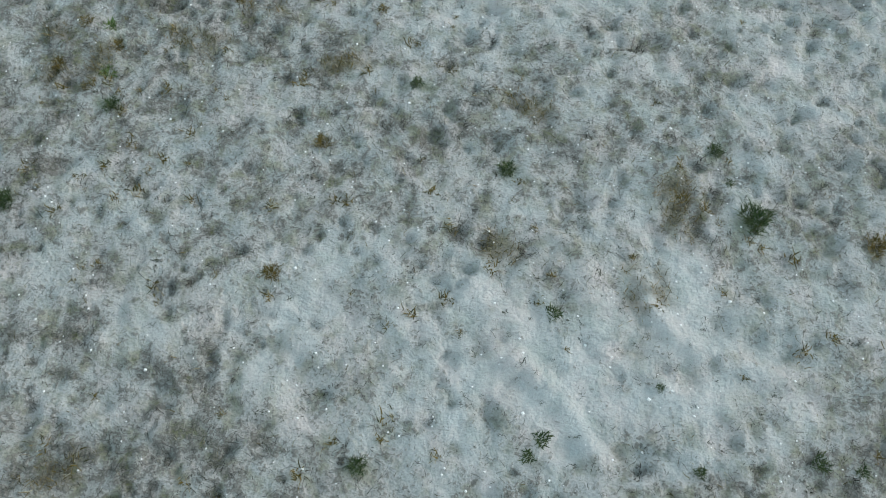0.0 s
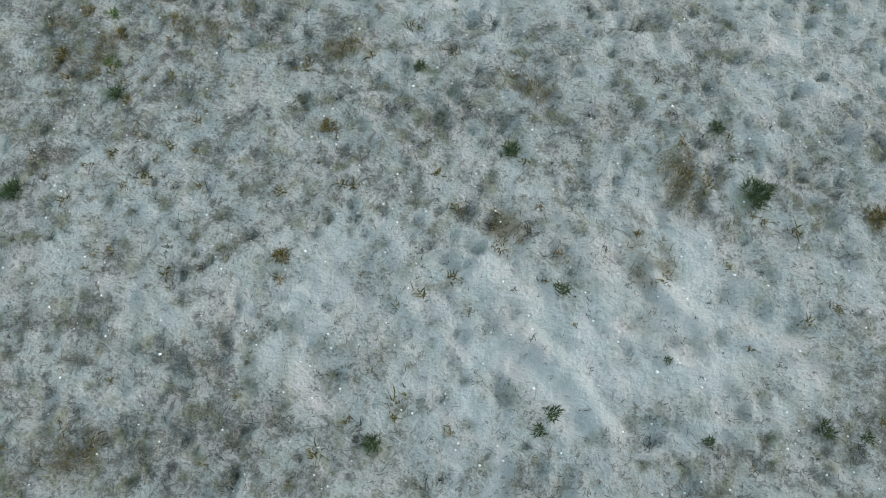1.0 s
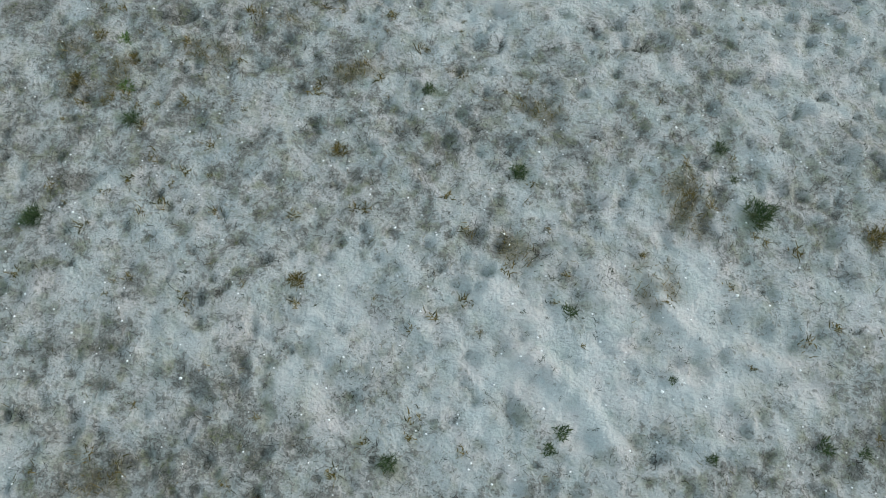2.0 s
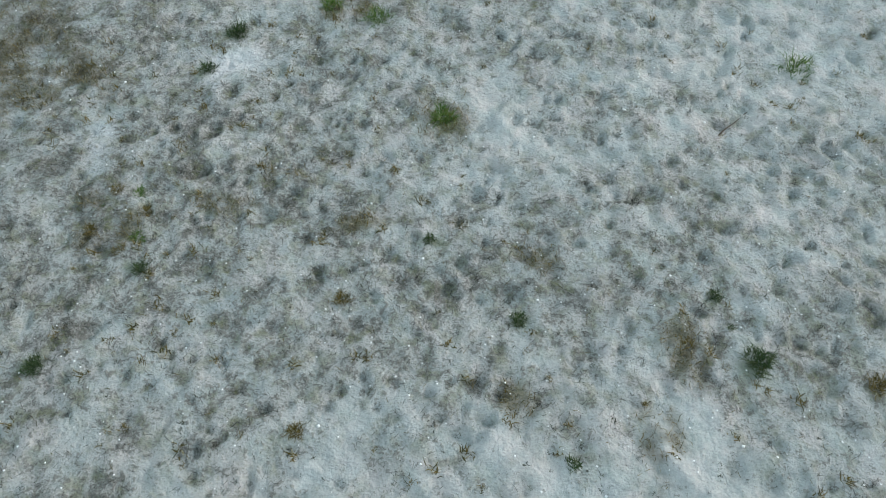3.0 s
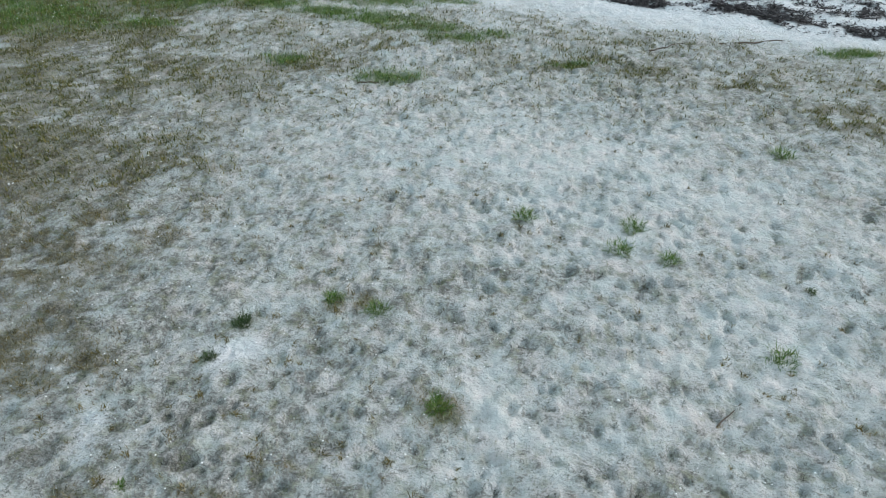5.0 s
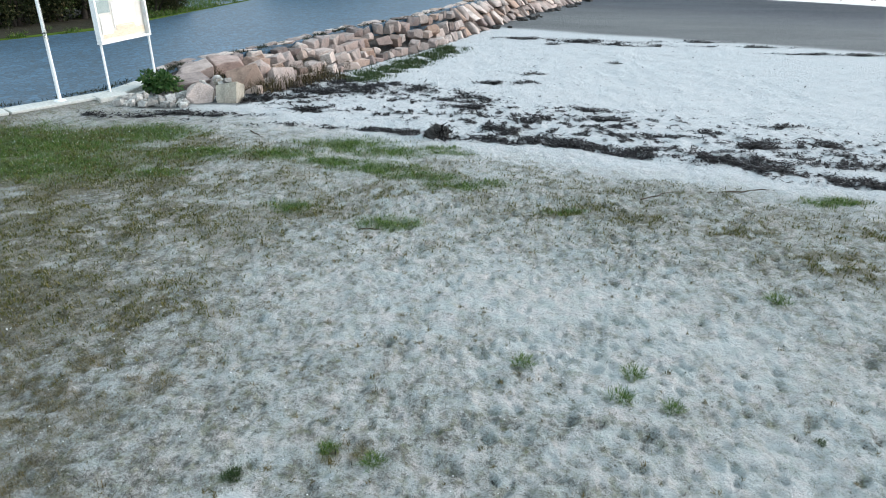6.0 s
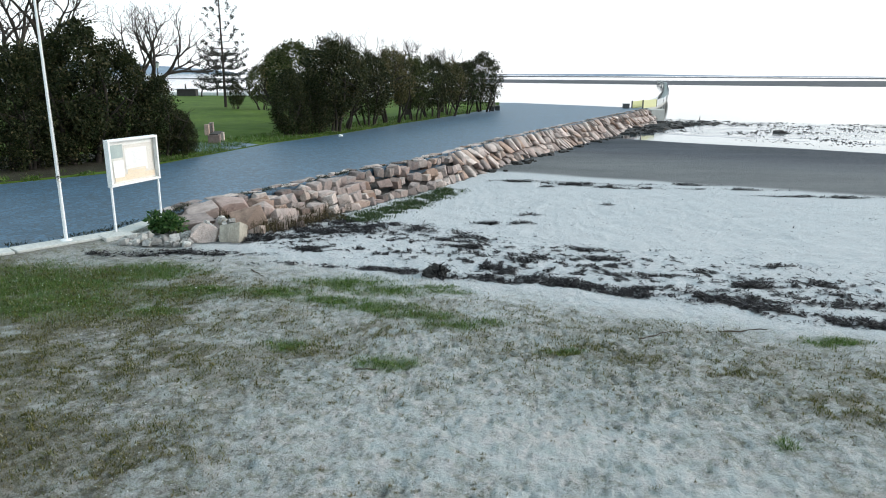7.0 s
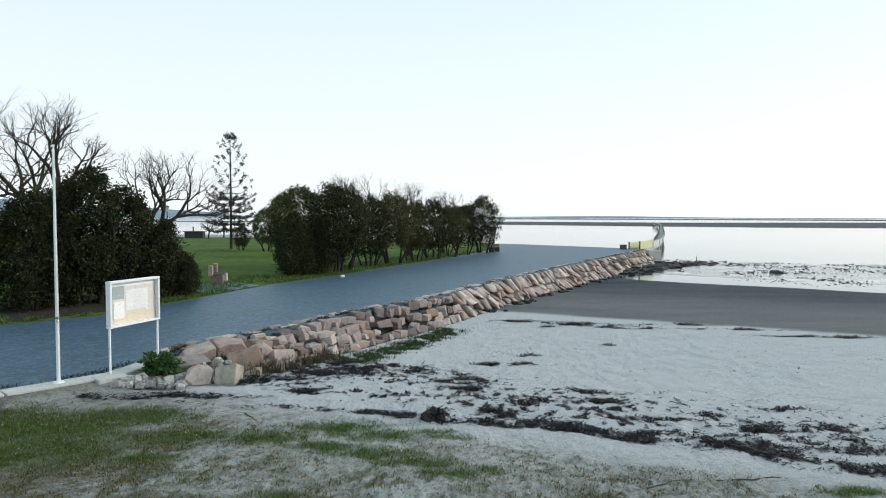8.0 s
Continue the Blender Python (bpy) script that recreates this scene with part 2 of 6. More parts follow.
def height(x, y):
    x, y = np.asarray(x, float), np.asarray(y, float)
    d = distance(x, y, LAND + LAND[:1]) * np.where(inside(x, y, LAND), 1, -1)
    low = beach(x, y)
    u = seaward(x, y)
    rough = smooth(9, 13, u) * (1 - smooth(26, 31, u))
    low = low + rough * (0.11 * (fbm(x, y, 0.45, 1) - 0.5) + 0.03 * (fbm(x, y, 0.17, 4, 1) - 0.5))
    low = low + sample(RELIEF, x, y)
    low = low + np.maximum(0, 0.09 - low) * soil_bank(x, y)
    return low + (0.05 - low) * smooth(-0.1, 0.9, d)


DIRTY = [(1.9, 0.55, 0.22, 0.3), (1.68, 0.3, 0.2, 0.14), (1.25, 0.46, 0.3, 0.08), (-1.55, 0.2, 0.12, 0.14), (-1.6, 0.72, 0.1, 0.08)]


def debris(x, y):
    """Share of dark dead stuff on the sand, 0 to 1."""
    u = seaward(x, y)
    near = 1 - smooth(9.4, 11.2, u + 0.8 * (fbm(x, y, 0.7, 4) - 0.5))
    v = 0.235 - 0.007 * np.clip(x, 0, 4) - 0.05 * np.clip(x, -5, 0) + 0.24 * (fbm(x, y, 1.0, 0) - 0.5) + 0.5 * (fbm(x, y, 0.2, 3) - 0.5)
    v = v + 0.5 * sample(LITTER, x, y) - 0.22 * sample(CLEAN_FIELD, x, y) - 0.1 * sample(SMOOTH_FIELD, x, y) + 0.3 * blobs(x, y, DIRTY)
    return np.maximum(np.clip(v - 0.12 * smooth(4.5, 8.0, y) * (1 - smooth(0.8, 3.0, x)), 0, 1) * near, 0.6 * soil_bank(x, y))


# ---- materials ----
def nodes_of(name):
    m = bpy.data.materials.new(name)
    m.use_nodes = True
    return m, m.node_tree.nodes, m.node_tree.links, m.node_tree.nodes["Principled BSDF"]


def add_noise(n, l, scale, detail=4.0, coords="Object", stretch=None):
    tc = n.new("ShaderNodeTexCoord")
    out = tc.outputs[coords]
    if stretch:
        mp = n.new("ShaderNodeMapping")
        mp.inputs["Scale"].default_value = stretch
        l.new(out, mp.inputs[0])
        out = mp.outputs[0]
    t = n.new("ShaderNodeTexNoise")
    t.inputs["Scale"].default_value, t.inputs["Detail"].default_value = scale, detail
    t.inputs["Roughness"].default_value = 0.6
    l.new(out, t.inputs["Vector"])
    return t.outputs["Fac"]


def ramp(n, l, fac, stops):
    r = n.new("ShaderNodeValToRGB")
    e = r.color_ramp.elements
    while len(e) < len(stops):
        e.new(0.5)
    for k, (p, c) in enumerate(stops):
        e[k].position, e[k].color = p, (*c, 1)
    l.new(fac, r.inputs[0])
    return r.outputs[0]


def blend(n, l, fac, a, b, mode="MIX"):
    m = n.new("ShaderNodeMix")
    m.data_type, m.blend_type = "RGBA", mode
    for v, s in ((fac, 0), (a, 6), (b, 7)):
        if isinstance(v, (int, float)):
            m.inputs[s].default_value = v
        elif isinstance(v, tuple):
            m.inputs[s].default_value = (*v, 1)
        else:
            l.new(v, m.inputs[s])
    return m.outputs[2]


def add_bump(n, l, p, fac, strength, dist):
    b = n.new("ShaderNodeBump")
    b.inputs["Strength"].default_value, b.inputs["Distance"].default_value = strength, dist
    l.new(fac, b.inputs["Height"])
    l.new(b.outputs[0], p.inputs["Normal"])


def simple(name, a, b, rough=0.7, scale=8.0, bump=0.3, dist=0.01, metal=0.0, island=0.0, per_object=0.0):
    """A surface that wavers between two colours at two scales, with fine relief."""
    m, n, l, p = nodes_of(name)
    f1, f2 = add_noise(n, l, scale), add_noise(n, l, scale * 7.3)
    c = ramp(n, l, f1, [(0.3, a), (0.7, b)])
    c = blend(n, l, 0.35, c, ramp(n, l, f2, [(0.3, tuple(v * 0.55 for v in a)), (0.7, tuple(min(1, v * 1.35) for v in b))]))
    for amount, node, sock in ((island, "ShaderNodeNewGeometry", "Random Per Island"), (per_object, "ShaderNodeObjectInfo", "Random")):
        if amount:
            g = n.new(node)
            c = blend(n, l, 1.0, c, ramp(n, l, g.outputs[sock], [(0.0, (1 - amount,) * 3), (1.0, (1 + amount, 1 + amount * 0.85, 1 + amount * 0.7))]), "MULTIPLY")
    l.new(c, p.inputs["Base Color"])
    p.inputs["Roughness"].default_value, p.inputs["Metallic"].default_value = rough, metal
    if rough > 0.85:
        p.inputs["Specular IOR Level"].default_value = 0.12
    if bump:
        add_bump(n, l, p, f2, bump, dist)
    return m


def leafy(name, stops, rough=0.55, through_light=0.25, per_plant=False):
    """Leaves and blades: one colour each from a range, a little light through them."""
    m, n, l, p = nodes_of(name)
    g = n.new("ShaderNodeNewGeometry")
    c = ramp(n, l, g.outputs["Random Per Island"], stops)
    if per_plant:
        o = n.new("ShaderNodeObjectInfo")
        c = blend(n, l, 1.0, c, ramp(n, l, o.outputs["Random"], [(0.0, (0.72, 0.8, 0.72)), (0.4, (1.15, 1.15, 1.05)), (0.7, (1.35, 1.34, 1.18)), (1.0, (1.6, 1.52, 1.35))]), "MULTIPLY")
        patches = add_noise(n, l, 0.9, 3)
        c = blend(n, l, 0.8, c, ramp(n, l, patches, [(0.36, (0.55, 0.6, 0.55)), (0.62, (1.5, 1.4, 1.2))]), "MULTIPLY")
    l.new(c, p.inputs["Base Color"])
    p.inputs["Roughness"].default_value = rough
    p.inputs["Specular IOR Level"].default_value = 0.15
    if through_light:
        t = n.new("ShaderNodeBsdfTranslucent")
        l.new(c, t.inputs[0])
        mx = n.new("ShaderNodeMixShader")
        mx.inputs[0].default_value = through_light
        l.new(p.outputs[0], mx.inputs[1])
        l.new(t.outputs[0], mx.inputs[2])
        l.new(mx.outputs[0], n["Material Output"].inputs[0])
    return m


def ground_material():
    m, n, l, p = nodes_of("sandy_ground")
    at = {}
    for k in ("debris", "turf", "dry_turf", "wet", "soaked", "weed_and_gap_shade", "loose"):
        a = n.new("ShaderNodeAttribute")
        a.attribute_name = k
        at[k] = a.outputs["Fac"]
    big, mid, small, fine, grit = add_noise(n, l, 0.9), add_noise(n, l, 9.0, 6), add_noise(n, l, 24.0, 5), add_noise(n, l, 55.0, 6), add_noise(n, l, 170.0, 4)
    tint = add_noise(n, l, 4.2, 5)
    sand = ramp(n, l, tint, [(0.34, (0.345, 0.39, 0.39)), (0.46, (0.405, 0.425, 0.415)), (0.55, (0.46, 0.435, 0.415)), (0.65, (0.58, 0.495, 0.47))])
    sand = blend(n, l, 0.3, sand, ramp(n, l, mid, [(0.3, (0.27, 0.31, 0.29)), (0.5, (0.42, 0.435, 0.425)), (0.7, (0.60, 0.545, 0.515))]))
    sand = blend(n, l, ramp(n, l, add_noise(n, l, 6.3, 5), [(0.5, (0.0,) * 3), (0.68, (0.55,) * 3)]), sand, (0.275, 0.335, 0.29))
    sand = blend(n, l, 0.2, sand, ramp(n, l, grit, [(0.36, (0.18, 0.18, 0.17)), (0.62, (0.66, 0.65, 0.63))]))
    sand = blend(n, l, 0.22, sand, ramp(n, l, big, [(0.3, (0.29, 0.35, 0.36)), (0.7, (0.54, 0.47, 0.42))]))
    wash = ramp(n, l, fine, [(0.36, (0.135, 0.14, 0.122)), (0.5, (0.265, 0.264, 0.235)), (0.64, (0.40, 0.385, 0.36))])
    dead = ramp(n, l, fine, [(0.36, (0.05, 0.05, 0.042)), (0.52, (0.118, 0.113, 0.096)), (0.68, (0.25, 0.24, 0.215))])

    def mask(a, low, high):
        """Litter lies on the sand in crumbly mottles, broken up at three scales."""
        out = a
        for src, gain in ((mid, 0.6), (small, 1.9), (fine, 3.3)):
            ma = n.new("ShaderNodeMath")
            ma.operation = "MULTIPLY_ADD"
            l.new(src, ma.inputs[0])
            ma.inputs[1].default_value = gain
            l.new(out, ma.inputs[2])
            out = ma.outputs[0]
        mr = n.new("ShaderNodeMapRange")
        mr.interpolation_type = "SMOOTHSTEP"
        l.new(out, mr.inputs[0])
        mr.inputs[1].default_value, mr.inputs[2].default_value = low, high
        return mr.outputs[0]

    def times(a, v):
        ma = n.new("ShaderNodeMath")
        ma.operation = "MULTIPLY"
        l.new(a, ma.inputs[0])
        ma.inputs[1].default_value = v
        return ma.outputs[0]
    loose = blend(n, l, 0.45, ramp(n, l, small, [(0.34, (0.29, 0.31, 0.325)), (0.5, (0.505, 0.512, 0.52)), (0.66, (0.63, 0.615, 0.618))]), ramp(n, l, fine, [(0.3, (0.38, 0.395, 0.41)), (0.7, (0.63, 0.628, 0.635))]))
    sand = blend(n, l, times(at["loose"], 0.7), sand, loose)
    thin = n.new("ShaderNodeMapRange")  # a thin veil of litter, grainy but without hard edges
    l.new(at["debris"], thin.inputs[0])
    thin.inputs[1].default_value, thin.inputs[2].default_value = 0.0, 1.05
    veil_of = n.new("ShaderNodeMath")
    veil_of.operation = "MULTIPLY"
    l.new(thin.outputs[0], veil_of.inputs[0])
    l.new(ramp(n, l, fine, [(0.33, (1.0,) * 3), (0.67, (0.45,) * 3)]), veil_of.inputs[1])
    c = blend(n, l, veil_of.outputs[0], sand, wash)
    mossy = n.new("ShaderNodeMath")  # low olive moss among the litter
    mossy.operation = "MULTIPLY"
    l.new(thin.outputs[0], mossy.inputs[0])
    l.new(ramp(n, l, add_noise(n, l, 10.0, 6), [(0.5, (0.0,) * 3), (0.62, (1.5,) * 3)]), mossy.inputs[1])
    c = blend(n, l, mossy.outputs[0], c, ramp(n, l, fine, [(0.35, (0.12, 0.127, 0.068)), (0.65, (0.29, 0.29, 0.2))]))
    c = blend(n, l, times(mask(at["debris"], 3.38, 3.66), 0.8), c, dead)
    c = blend(n, l, times(at["dry_turf"], 0.62), c, ramp(n, l, fine, [(0.3, (0.044, 0.035, 0.011)), (0.7, (0.132, 0.100, 0.036))]))
    c = blend(n, l, times(at["turf"], 0.92), c, ramp(n, l, fine, [(0.3, (0.030, 0.052, 0.011)), (0.7, (0.095, 0.135, 0.034))]))
    damp = blend(n, l, 0.5, ramp(n, l, mid, [(0.3, (0.062, 0.064, 0.064)), (0.7, (0.098, 0.1, 0.1))]), ramp(n, l, add_noise(n, l, 0.5, 6, stretch=(0.35, 1.6, 1)), [(0.35, (0.05, 0.052, 0.053)), (0.65, (0.13, 0.131, 0.13))]))
    soaked = blend(n, l, 0.5, ramp(n, l, mid, [(0.3, (0.028, 0.033, 0.041)), (0.7, (0.046, 0.053, 0.063))]), ramp(n, l, add_noise(n, l, 0.4, 6, stretch=(0.3, 1.6, 1)), [(0.35, (0.016, 0.02, 0.027)), (0.65, (0.07, 0.08, 0.094))]))
    c = blend(n, l, at["wet"], c, blend(n, l, at["soaked"], damp, soaked))
    # near-black for seaweed, and for the shade painted between the wall's stones
    c = blend(n, l, at["weed_and_gap_shade"], c, ramp(n, l, fine, [(0.3, (0.007, 0.006, 0.0065)), (0.62, (0.022, 0.019, 0.019)), (0.74, (0.12, 0.115, 0.115))]))
    l.new(c, p.inputs["Base Color"])
    rr = n.new("ShaderNodeMapRange")
    l.new(at["wet"], rr.inputs[0])
    rr.inputs[3].default_value, rr.inputs[4].default_value = 0.92, 0.8
    l.new(rr.outputs[0], p.inputs["Roughness"])
    p.inputs["Specular IOR Level"].default_value = 0.2
    crumbs = n.new("ShaderNodeMath")  # crumbly where litter lies, smooth where the sand is clean
    crumbs.operation = "MULTIPLY"
    level = n.new("ShaderNodeMath")
    level.operation = "SUBTRACT"
    l.new(fine, level.inputs[0])
    level.inputs[1].default_value = 0.5
    l.new(level.outputs[0], crumbs.inputs[0])
    l.new(ramp(n, l, thin.outputs[0], [(0.0, (0.4,) * 3), (1.0, (1.9,) * 3)]), crumbs.inputs[1])
    mixh = n.new("ShaderNodeMath")
    mixh.operation = "MULTIPLY_ADD"
    l.new(grit, mixh.inputs[0])
    mixh.inputs[1].default_value = 0.12
    ml = n.new("ShaderNodeMath")
    ml.operation = "MULTIPLY_ADD"
    l.new(mid, ml.inputs[0])
    ml.inputs[1].default_value = 1.6
    lumps = n.new("ShaderNodeMath")
    lumps.operation = "MULTIPLY_ADD"
    l.new(small, lumps.inputs[0])
    lumps.inputs[1].default_value = 0.8
    l.new(crumbs.outputs[0], lumps.inputs[2])
    l.new(lumps.outputs[0], ml.inputs[2])
    l.new(ml.outputs[0], mixh.inputs[2])
    add_bump(n, l, p, mixh.outputs[0], 0.9, 0.05)
    return m


def water_material():
    m, n, l, p = nodes_of("still_water")
    p.inputs["Base Color"].default_value = (0.06, 0.075, 0.08, 1)
    p.inputs["Roughness"].default_value = 0.07
    p.inputs["IOR"].default_value = 1.33
    f = add_noise(n, l, 0.6, 3, stretch=(0.4, 1, 1))
    add_bump(n, l, p, f, 0.12, 0.05)
    return m


def paving_material():
    m, n, l, p = nodes_of("small_paving_setts")
    tc = n.new("ShaderNodeTexCoord")
    v = n.new("ShaderNodeTexVoronoi")
    v.inputs["Scale"].default_value = 7.0
    l.new(tc.outputs["Object"], v.inputs["Vector"])
    e = n.new("ShaderNodeTexVoronoi")
    e.feature = "DISTANCE_TO_EDGE"
    e.inputs["Scale"].default_value = 7.0
    l.new(tc.outputs["Object"], e.inputs["Vector"])
    big, mid = add_noise(n, l, 0.35), add_noise(n, l, 3.0)
    c = ramp(n, l, v.outputs["Color"], [(0.15, (0.019, 0.046, 0.074)), (0.85, (0.08, 0.182, 0.284))])
    c = blend(n, l, 0.4, c, ramp(n, l, big, [(0.3, (0.027, 0.067, 0.114)), (0.7, (0.056, 0.125, 0.196))]))
    c = blend(n, l, 0.2, c, ramp(n, l, mid, [(0.3, (0.037, 0.058, 0.077)), (0.7, (0.105, 0.143, 0.175))]))
    c = blend(n, l, ramp(n, l, e.outputs["Distance"], [(0.02, (0.8,) * 3), (0.1, (0.0,) * 3)]), c, (0.040, 0.046, 0.048))
    l.new(c, p.inputs["Base Color"])
    p.inputs["Roughness"].default_value = 0.5
    add_bump(n, l, p, e.outputs["Distance"], 0.6, 0.02)
    return m


def stone_material(name, a, b, c3):
    m, n, l, p = nodes_of(name)
    o = n.new("ShaderNodeObjectInfo")
    g = n.new("ShaderNodeNewGeometry")
    s = n.new("ShaderNodeMath")
    s.operation = "ADD"
    l.new(o.outputs["Random"], s.inputs[0])
    l.new(g.outputs["Random Per Island"], s.inputs[1])
    fr = n.new("ShaderNodeMath")
    fr.operation = "FRACT"
    l.new(s.outputs[0], fr.inputs[0])
    base = ramp(n, l, fr.outputs[0], [(0.0, a), (0.15, tuple(1.35 * v for v in b)), (0.3, c3), (0.45, b), (0.58, tuple(0.62 * v for v in c3)), (0.7, (1.05 * a[0], 0.97 * a[1], 0.84 * a[2])), (0.84, tuple(1.5 * v for v in b)), (1.0, tuple(0.75 * v for v in a))])
    f1, f2, f3 = add_noise(n, l, 2.2, 6), add_noise(n, l, 20.0, 6), add_noise(n, l, 1.1, 2)
    c = blend(n, l, 0.9, base, ramp(n, l, f1, [(0.25, (0.38, 0.36, 0.34)), (0.5, (1.0, 0.98, 0.96)), (0.75, (1.45, 1.42, 1.38))]), "MULTIPLY")
    c = blend(n, l, 0.25, c, ramp(n, l, f2, [(0.3, (0.45, 0.45, 0.45)), (0.7, (1.5, 1.5, 1.5))]), "MULTIPLY")
    c = blend(n, l, ramp(n, l, f3, [(0.55, (0.0,) * 3), (0.75, (0.5,) * 3)]), c, tuple(0.5 * v for v in (a[0] * 1.05, a[1] * 0.8, a[2] * 0.66)))
    l.new(c, p.inputs["Base Color"])
    p.inputs["Roughness"].default_value = 0.85
    add_bump(n, l, p, f2, 0.7, 0.05)
    return m


def glass_material():
    m, n, l, p = nodes_of("clear_pane")
    p.inputs["Base Color"].default_value = (0.95, 0.97, 0.97, 1)
    p.inputs["Roughness"].default_value = 0.03
    p.inputs["Transmission Weight"].default_value = 1.0
    p.inputs["IOR"].default_value = 1.05
    return m


M_GROUND, M_WATER, M_PAVING = ground_material(), water_material(), paving_material()
M_STONE = stone_material("granite_block", (0.365, 0.27, 0.238), (0.42, 0.355, 0.322), (0.24, 0.188, 0.175))
M_PALE_STONE = stone_material("pale_rubble", (0.37, 0.365, 0.345), (0.44, 0.43, 0.41), (0.29, 0.285, 0.27))
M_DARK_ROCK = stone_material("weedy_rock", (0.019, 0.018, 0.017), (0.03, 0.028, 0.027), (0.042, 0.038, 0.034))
M_CONCRETE = simple("worn_concrete", (0.42, 0.41, 0.38), (0.55, 0.54, 0.5), 0.9, 3.0)
M_WHITE = simple("white_paint", (0.78, 0.78, 0.77), (0.87, 0.87, 0.86), 0.4, 6.0, 0.05, 0.002)
M_PAPER = simple("sun_bleached_paper", (0.66, 0.65, 0.63), (0.77, 0.76, 0.73), 0.8, 5.0, 0)
M_PAPER_TAN = simple("yellowed_paper", (0.55, 0.45, 0.32), (0.68, 0.58, 0.44), 0.8, 5.0, 0)
M_PAPER_GREY = simple("grey_green_print", (0.24, 0.30, 0.29), (0.33, 0.38, 0.37), 0.8, 9.0, 0)
M_INK = simple("faded_print", (0.58, 0.59, 0.59), (0.66, 0.66, 0.66), 0.8, 9.0, 0)
M_BACKING = simple("faded_backing_board", (0.52, 0.49, 0.44), (0.62, 0.59, 0.54), 0.8, 4.0, 0)
M_GLASS = glass_material()
M_ROPE = simple("grey_rope", (0.4, 0.38, 0.33), (0.55, 0.52, 0.46), 0.9, 30.0)
M_BARK = simple("grey_bark", (0.022, 0.019, 0.016), (0.06, 0.05, 0.042), 0.9, 6.0, 0.6, 0.02)
M_TWIG = simple("dead_wood", (0.06, 0.045, 0.035), (0.13, 0.10, 0.08), 0.9, 12.0, 0.5, 0.01)
M_LAWN = simple("mown_lawn", (0.032, 0.064, 0.008), (0.09, 0.138, 0.018), 0.9, 0.22, 0.9, 0.08)
M_LEAF = leafy("evergreen_leaf", [(0.0, (0.0105, 0.0165, 0.0060)), (0.5, (0.0255, 0.0375, 0.0120)), (0.8, (0.052, 0.062, 0.026)), (1.0, (0.108, 0.108, 0.06))], per_plant=True)
# darker copy of the evergreen leaf, with shade put into its colours
M_LEAF_DARK = leafy("shaded_evergreen_leaf", [(0.0, (0.009, 0.014, 0.005)), (0.5, (0.022, 0.032, 0.010)), (0.82, (0.048, 0.052, 0.02)), (1.0, (0.12, 0.10, 0.048))])
M_LEAF_GREY = leafy("dusty_leaf", [(0.0, (0.020, 0.025, 0.012)), (0.5, (0.054, 0.058, 0.026)), (0.85, (0.098, 0.090, 0.045)), (1.0, (0.150, 0.118, 0.068))], per_plant=True)
M_PINE = leafy("pine_needles", [(0.0, (0.008, 0.014, 0.010)), (1.0, (0.03, 0.042, 0.026))], 0.6, 0.1)
M_GRASS = leafy("green_blades", [(0.0, (0.034, 0.074, 0.011)), (0.6, (0.078, 0.15, 0.024)), (0.93, (0.170, 0.188, 0.058)), (1.0, (0.34, 0.34, 0.27))])
M_PLANT = leafy("fleshy_green_leaves", [(0.0, (0.025, 0.06, 0.018)), (0.6, (0.05, 0.11, 0.03)), (1.0, (0.12, 0.18, 0.06))])
M_DARK_GRASS = leafy("dark_green_blades", [(0.0, (0.02, 0.04, 0.015)), (0.7, (0.05, 0.08, 0.028)), (1.0, (0.09, 0.10, 0.04))])
M_DRY = leafy("dry_blades", [(0.0, (0.030, 0.033, 0.008)), (0.5, (0.106, 0.080, 0.018)), (0.87, (0.19, 0.135, 0.044)), (1.0, (0.42, 0.40, 0.32))], 0.8)
M_RUSH = leafy("brown_rushes", [(0.0, (0.02, 0.016, 0.008)), (0.6, (0.06, 0.046, 0.022)), (1.0, (0.15, 0.115, 0.06))], 0.8)
M_SWARD = leafy("thin_olive_turf", [(0.0, (0.034, 0.044, 0.01)), (0.5, (0.096, 0.1, 0.024)), (0.87, (0.18, 0.148, 0.05)), (1.0, (0.42, 0.40, 0.32))], 0.8)
M_LITTER = leafy("dead_threads", [(0.0, (0.02, 0.019, 0.016)), (0.6, (0.055, 0.053, 0.046)), (0.95, (0.13, 0.125, 0.108)), (1.0, (0.40, 0.38, 0.35))], 0.9, 0.0)
M_PETAL = simple("white_petals", (0.7, 0.7, 0.68), (0.8, 0.8, 0.78), 0.8, 20.0, 0)
M_SPRIG = leafy("dark_sprigs", [(0.0, (0.012, 0.016, 0.01)), (0.6, (0.035, 0.04, 0.025)), (1.0, (0.08, 0.08, 0.05))], 0.8, 0.0)
M_WEED = leafy("dried_seaweed", [(0.0, (0.003, 0.0026, 0.003)), (0.6, (0.008, 0.0066, 0.0076)), (0.88, (0.02, 0.0165, 0.018)), (0.97, (0.12, 0.11, 0.12)), (1.0, (0.3, 0.29, 0.3))], 0.75, 0.0)
M_SHELL = simple("white_shell", (0.75, 0.74, 0.72), (0.85, 0.84, 0.82), 0.5, 20.0, 0)
M_METAL = simple("dark_painted_metal", (0.03, 0.035, 0.035), (0.06, 0.065, 0.065), 0.5, 8.0, 0.1)
M_PLANK = simple("dark_bench_timber", (0.025, 0.022, 0.02), (0.05, 0.044, 0.04), 0.8, 5.0, 0.4)
M_YELLOW = simple("yellow_panel", (0.58, 0.57, 0.26), (0.68, 0.67, 0.36), 0.6, 1.5, 0.1)
M_PALE_PANEL = simple("pale_panel", (0.50, 0.52, 0.52), (0.62, 0.63, 0.62), 0.6, 1.5, 0.1)
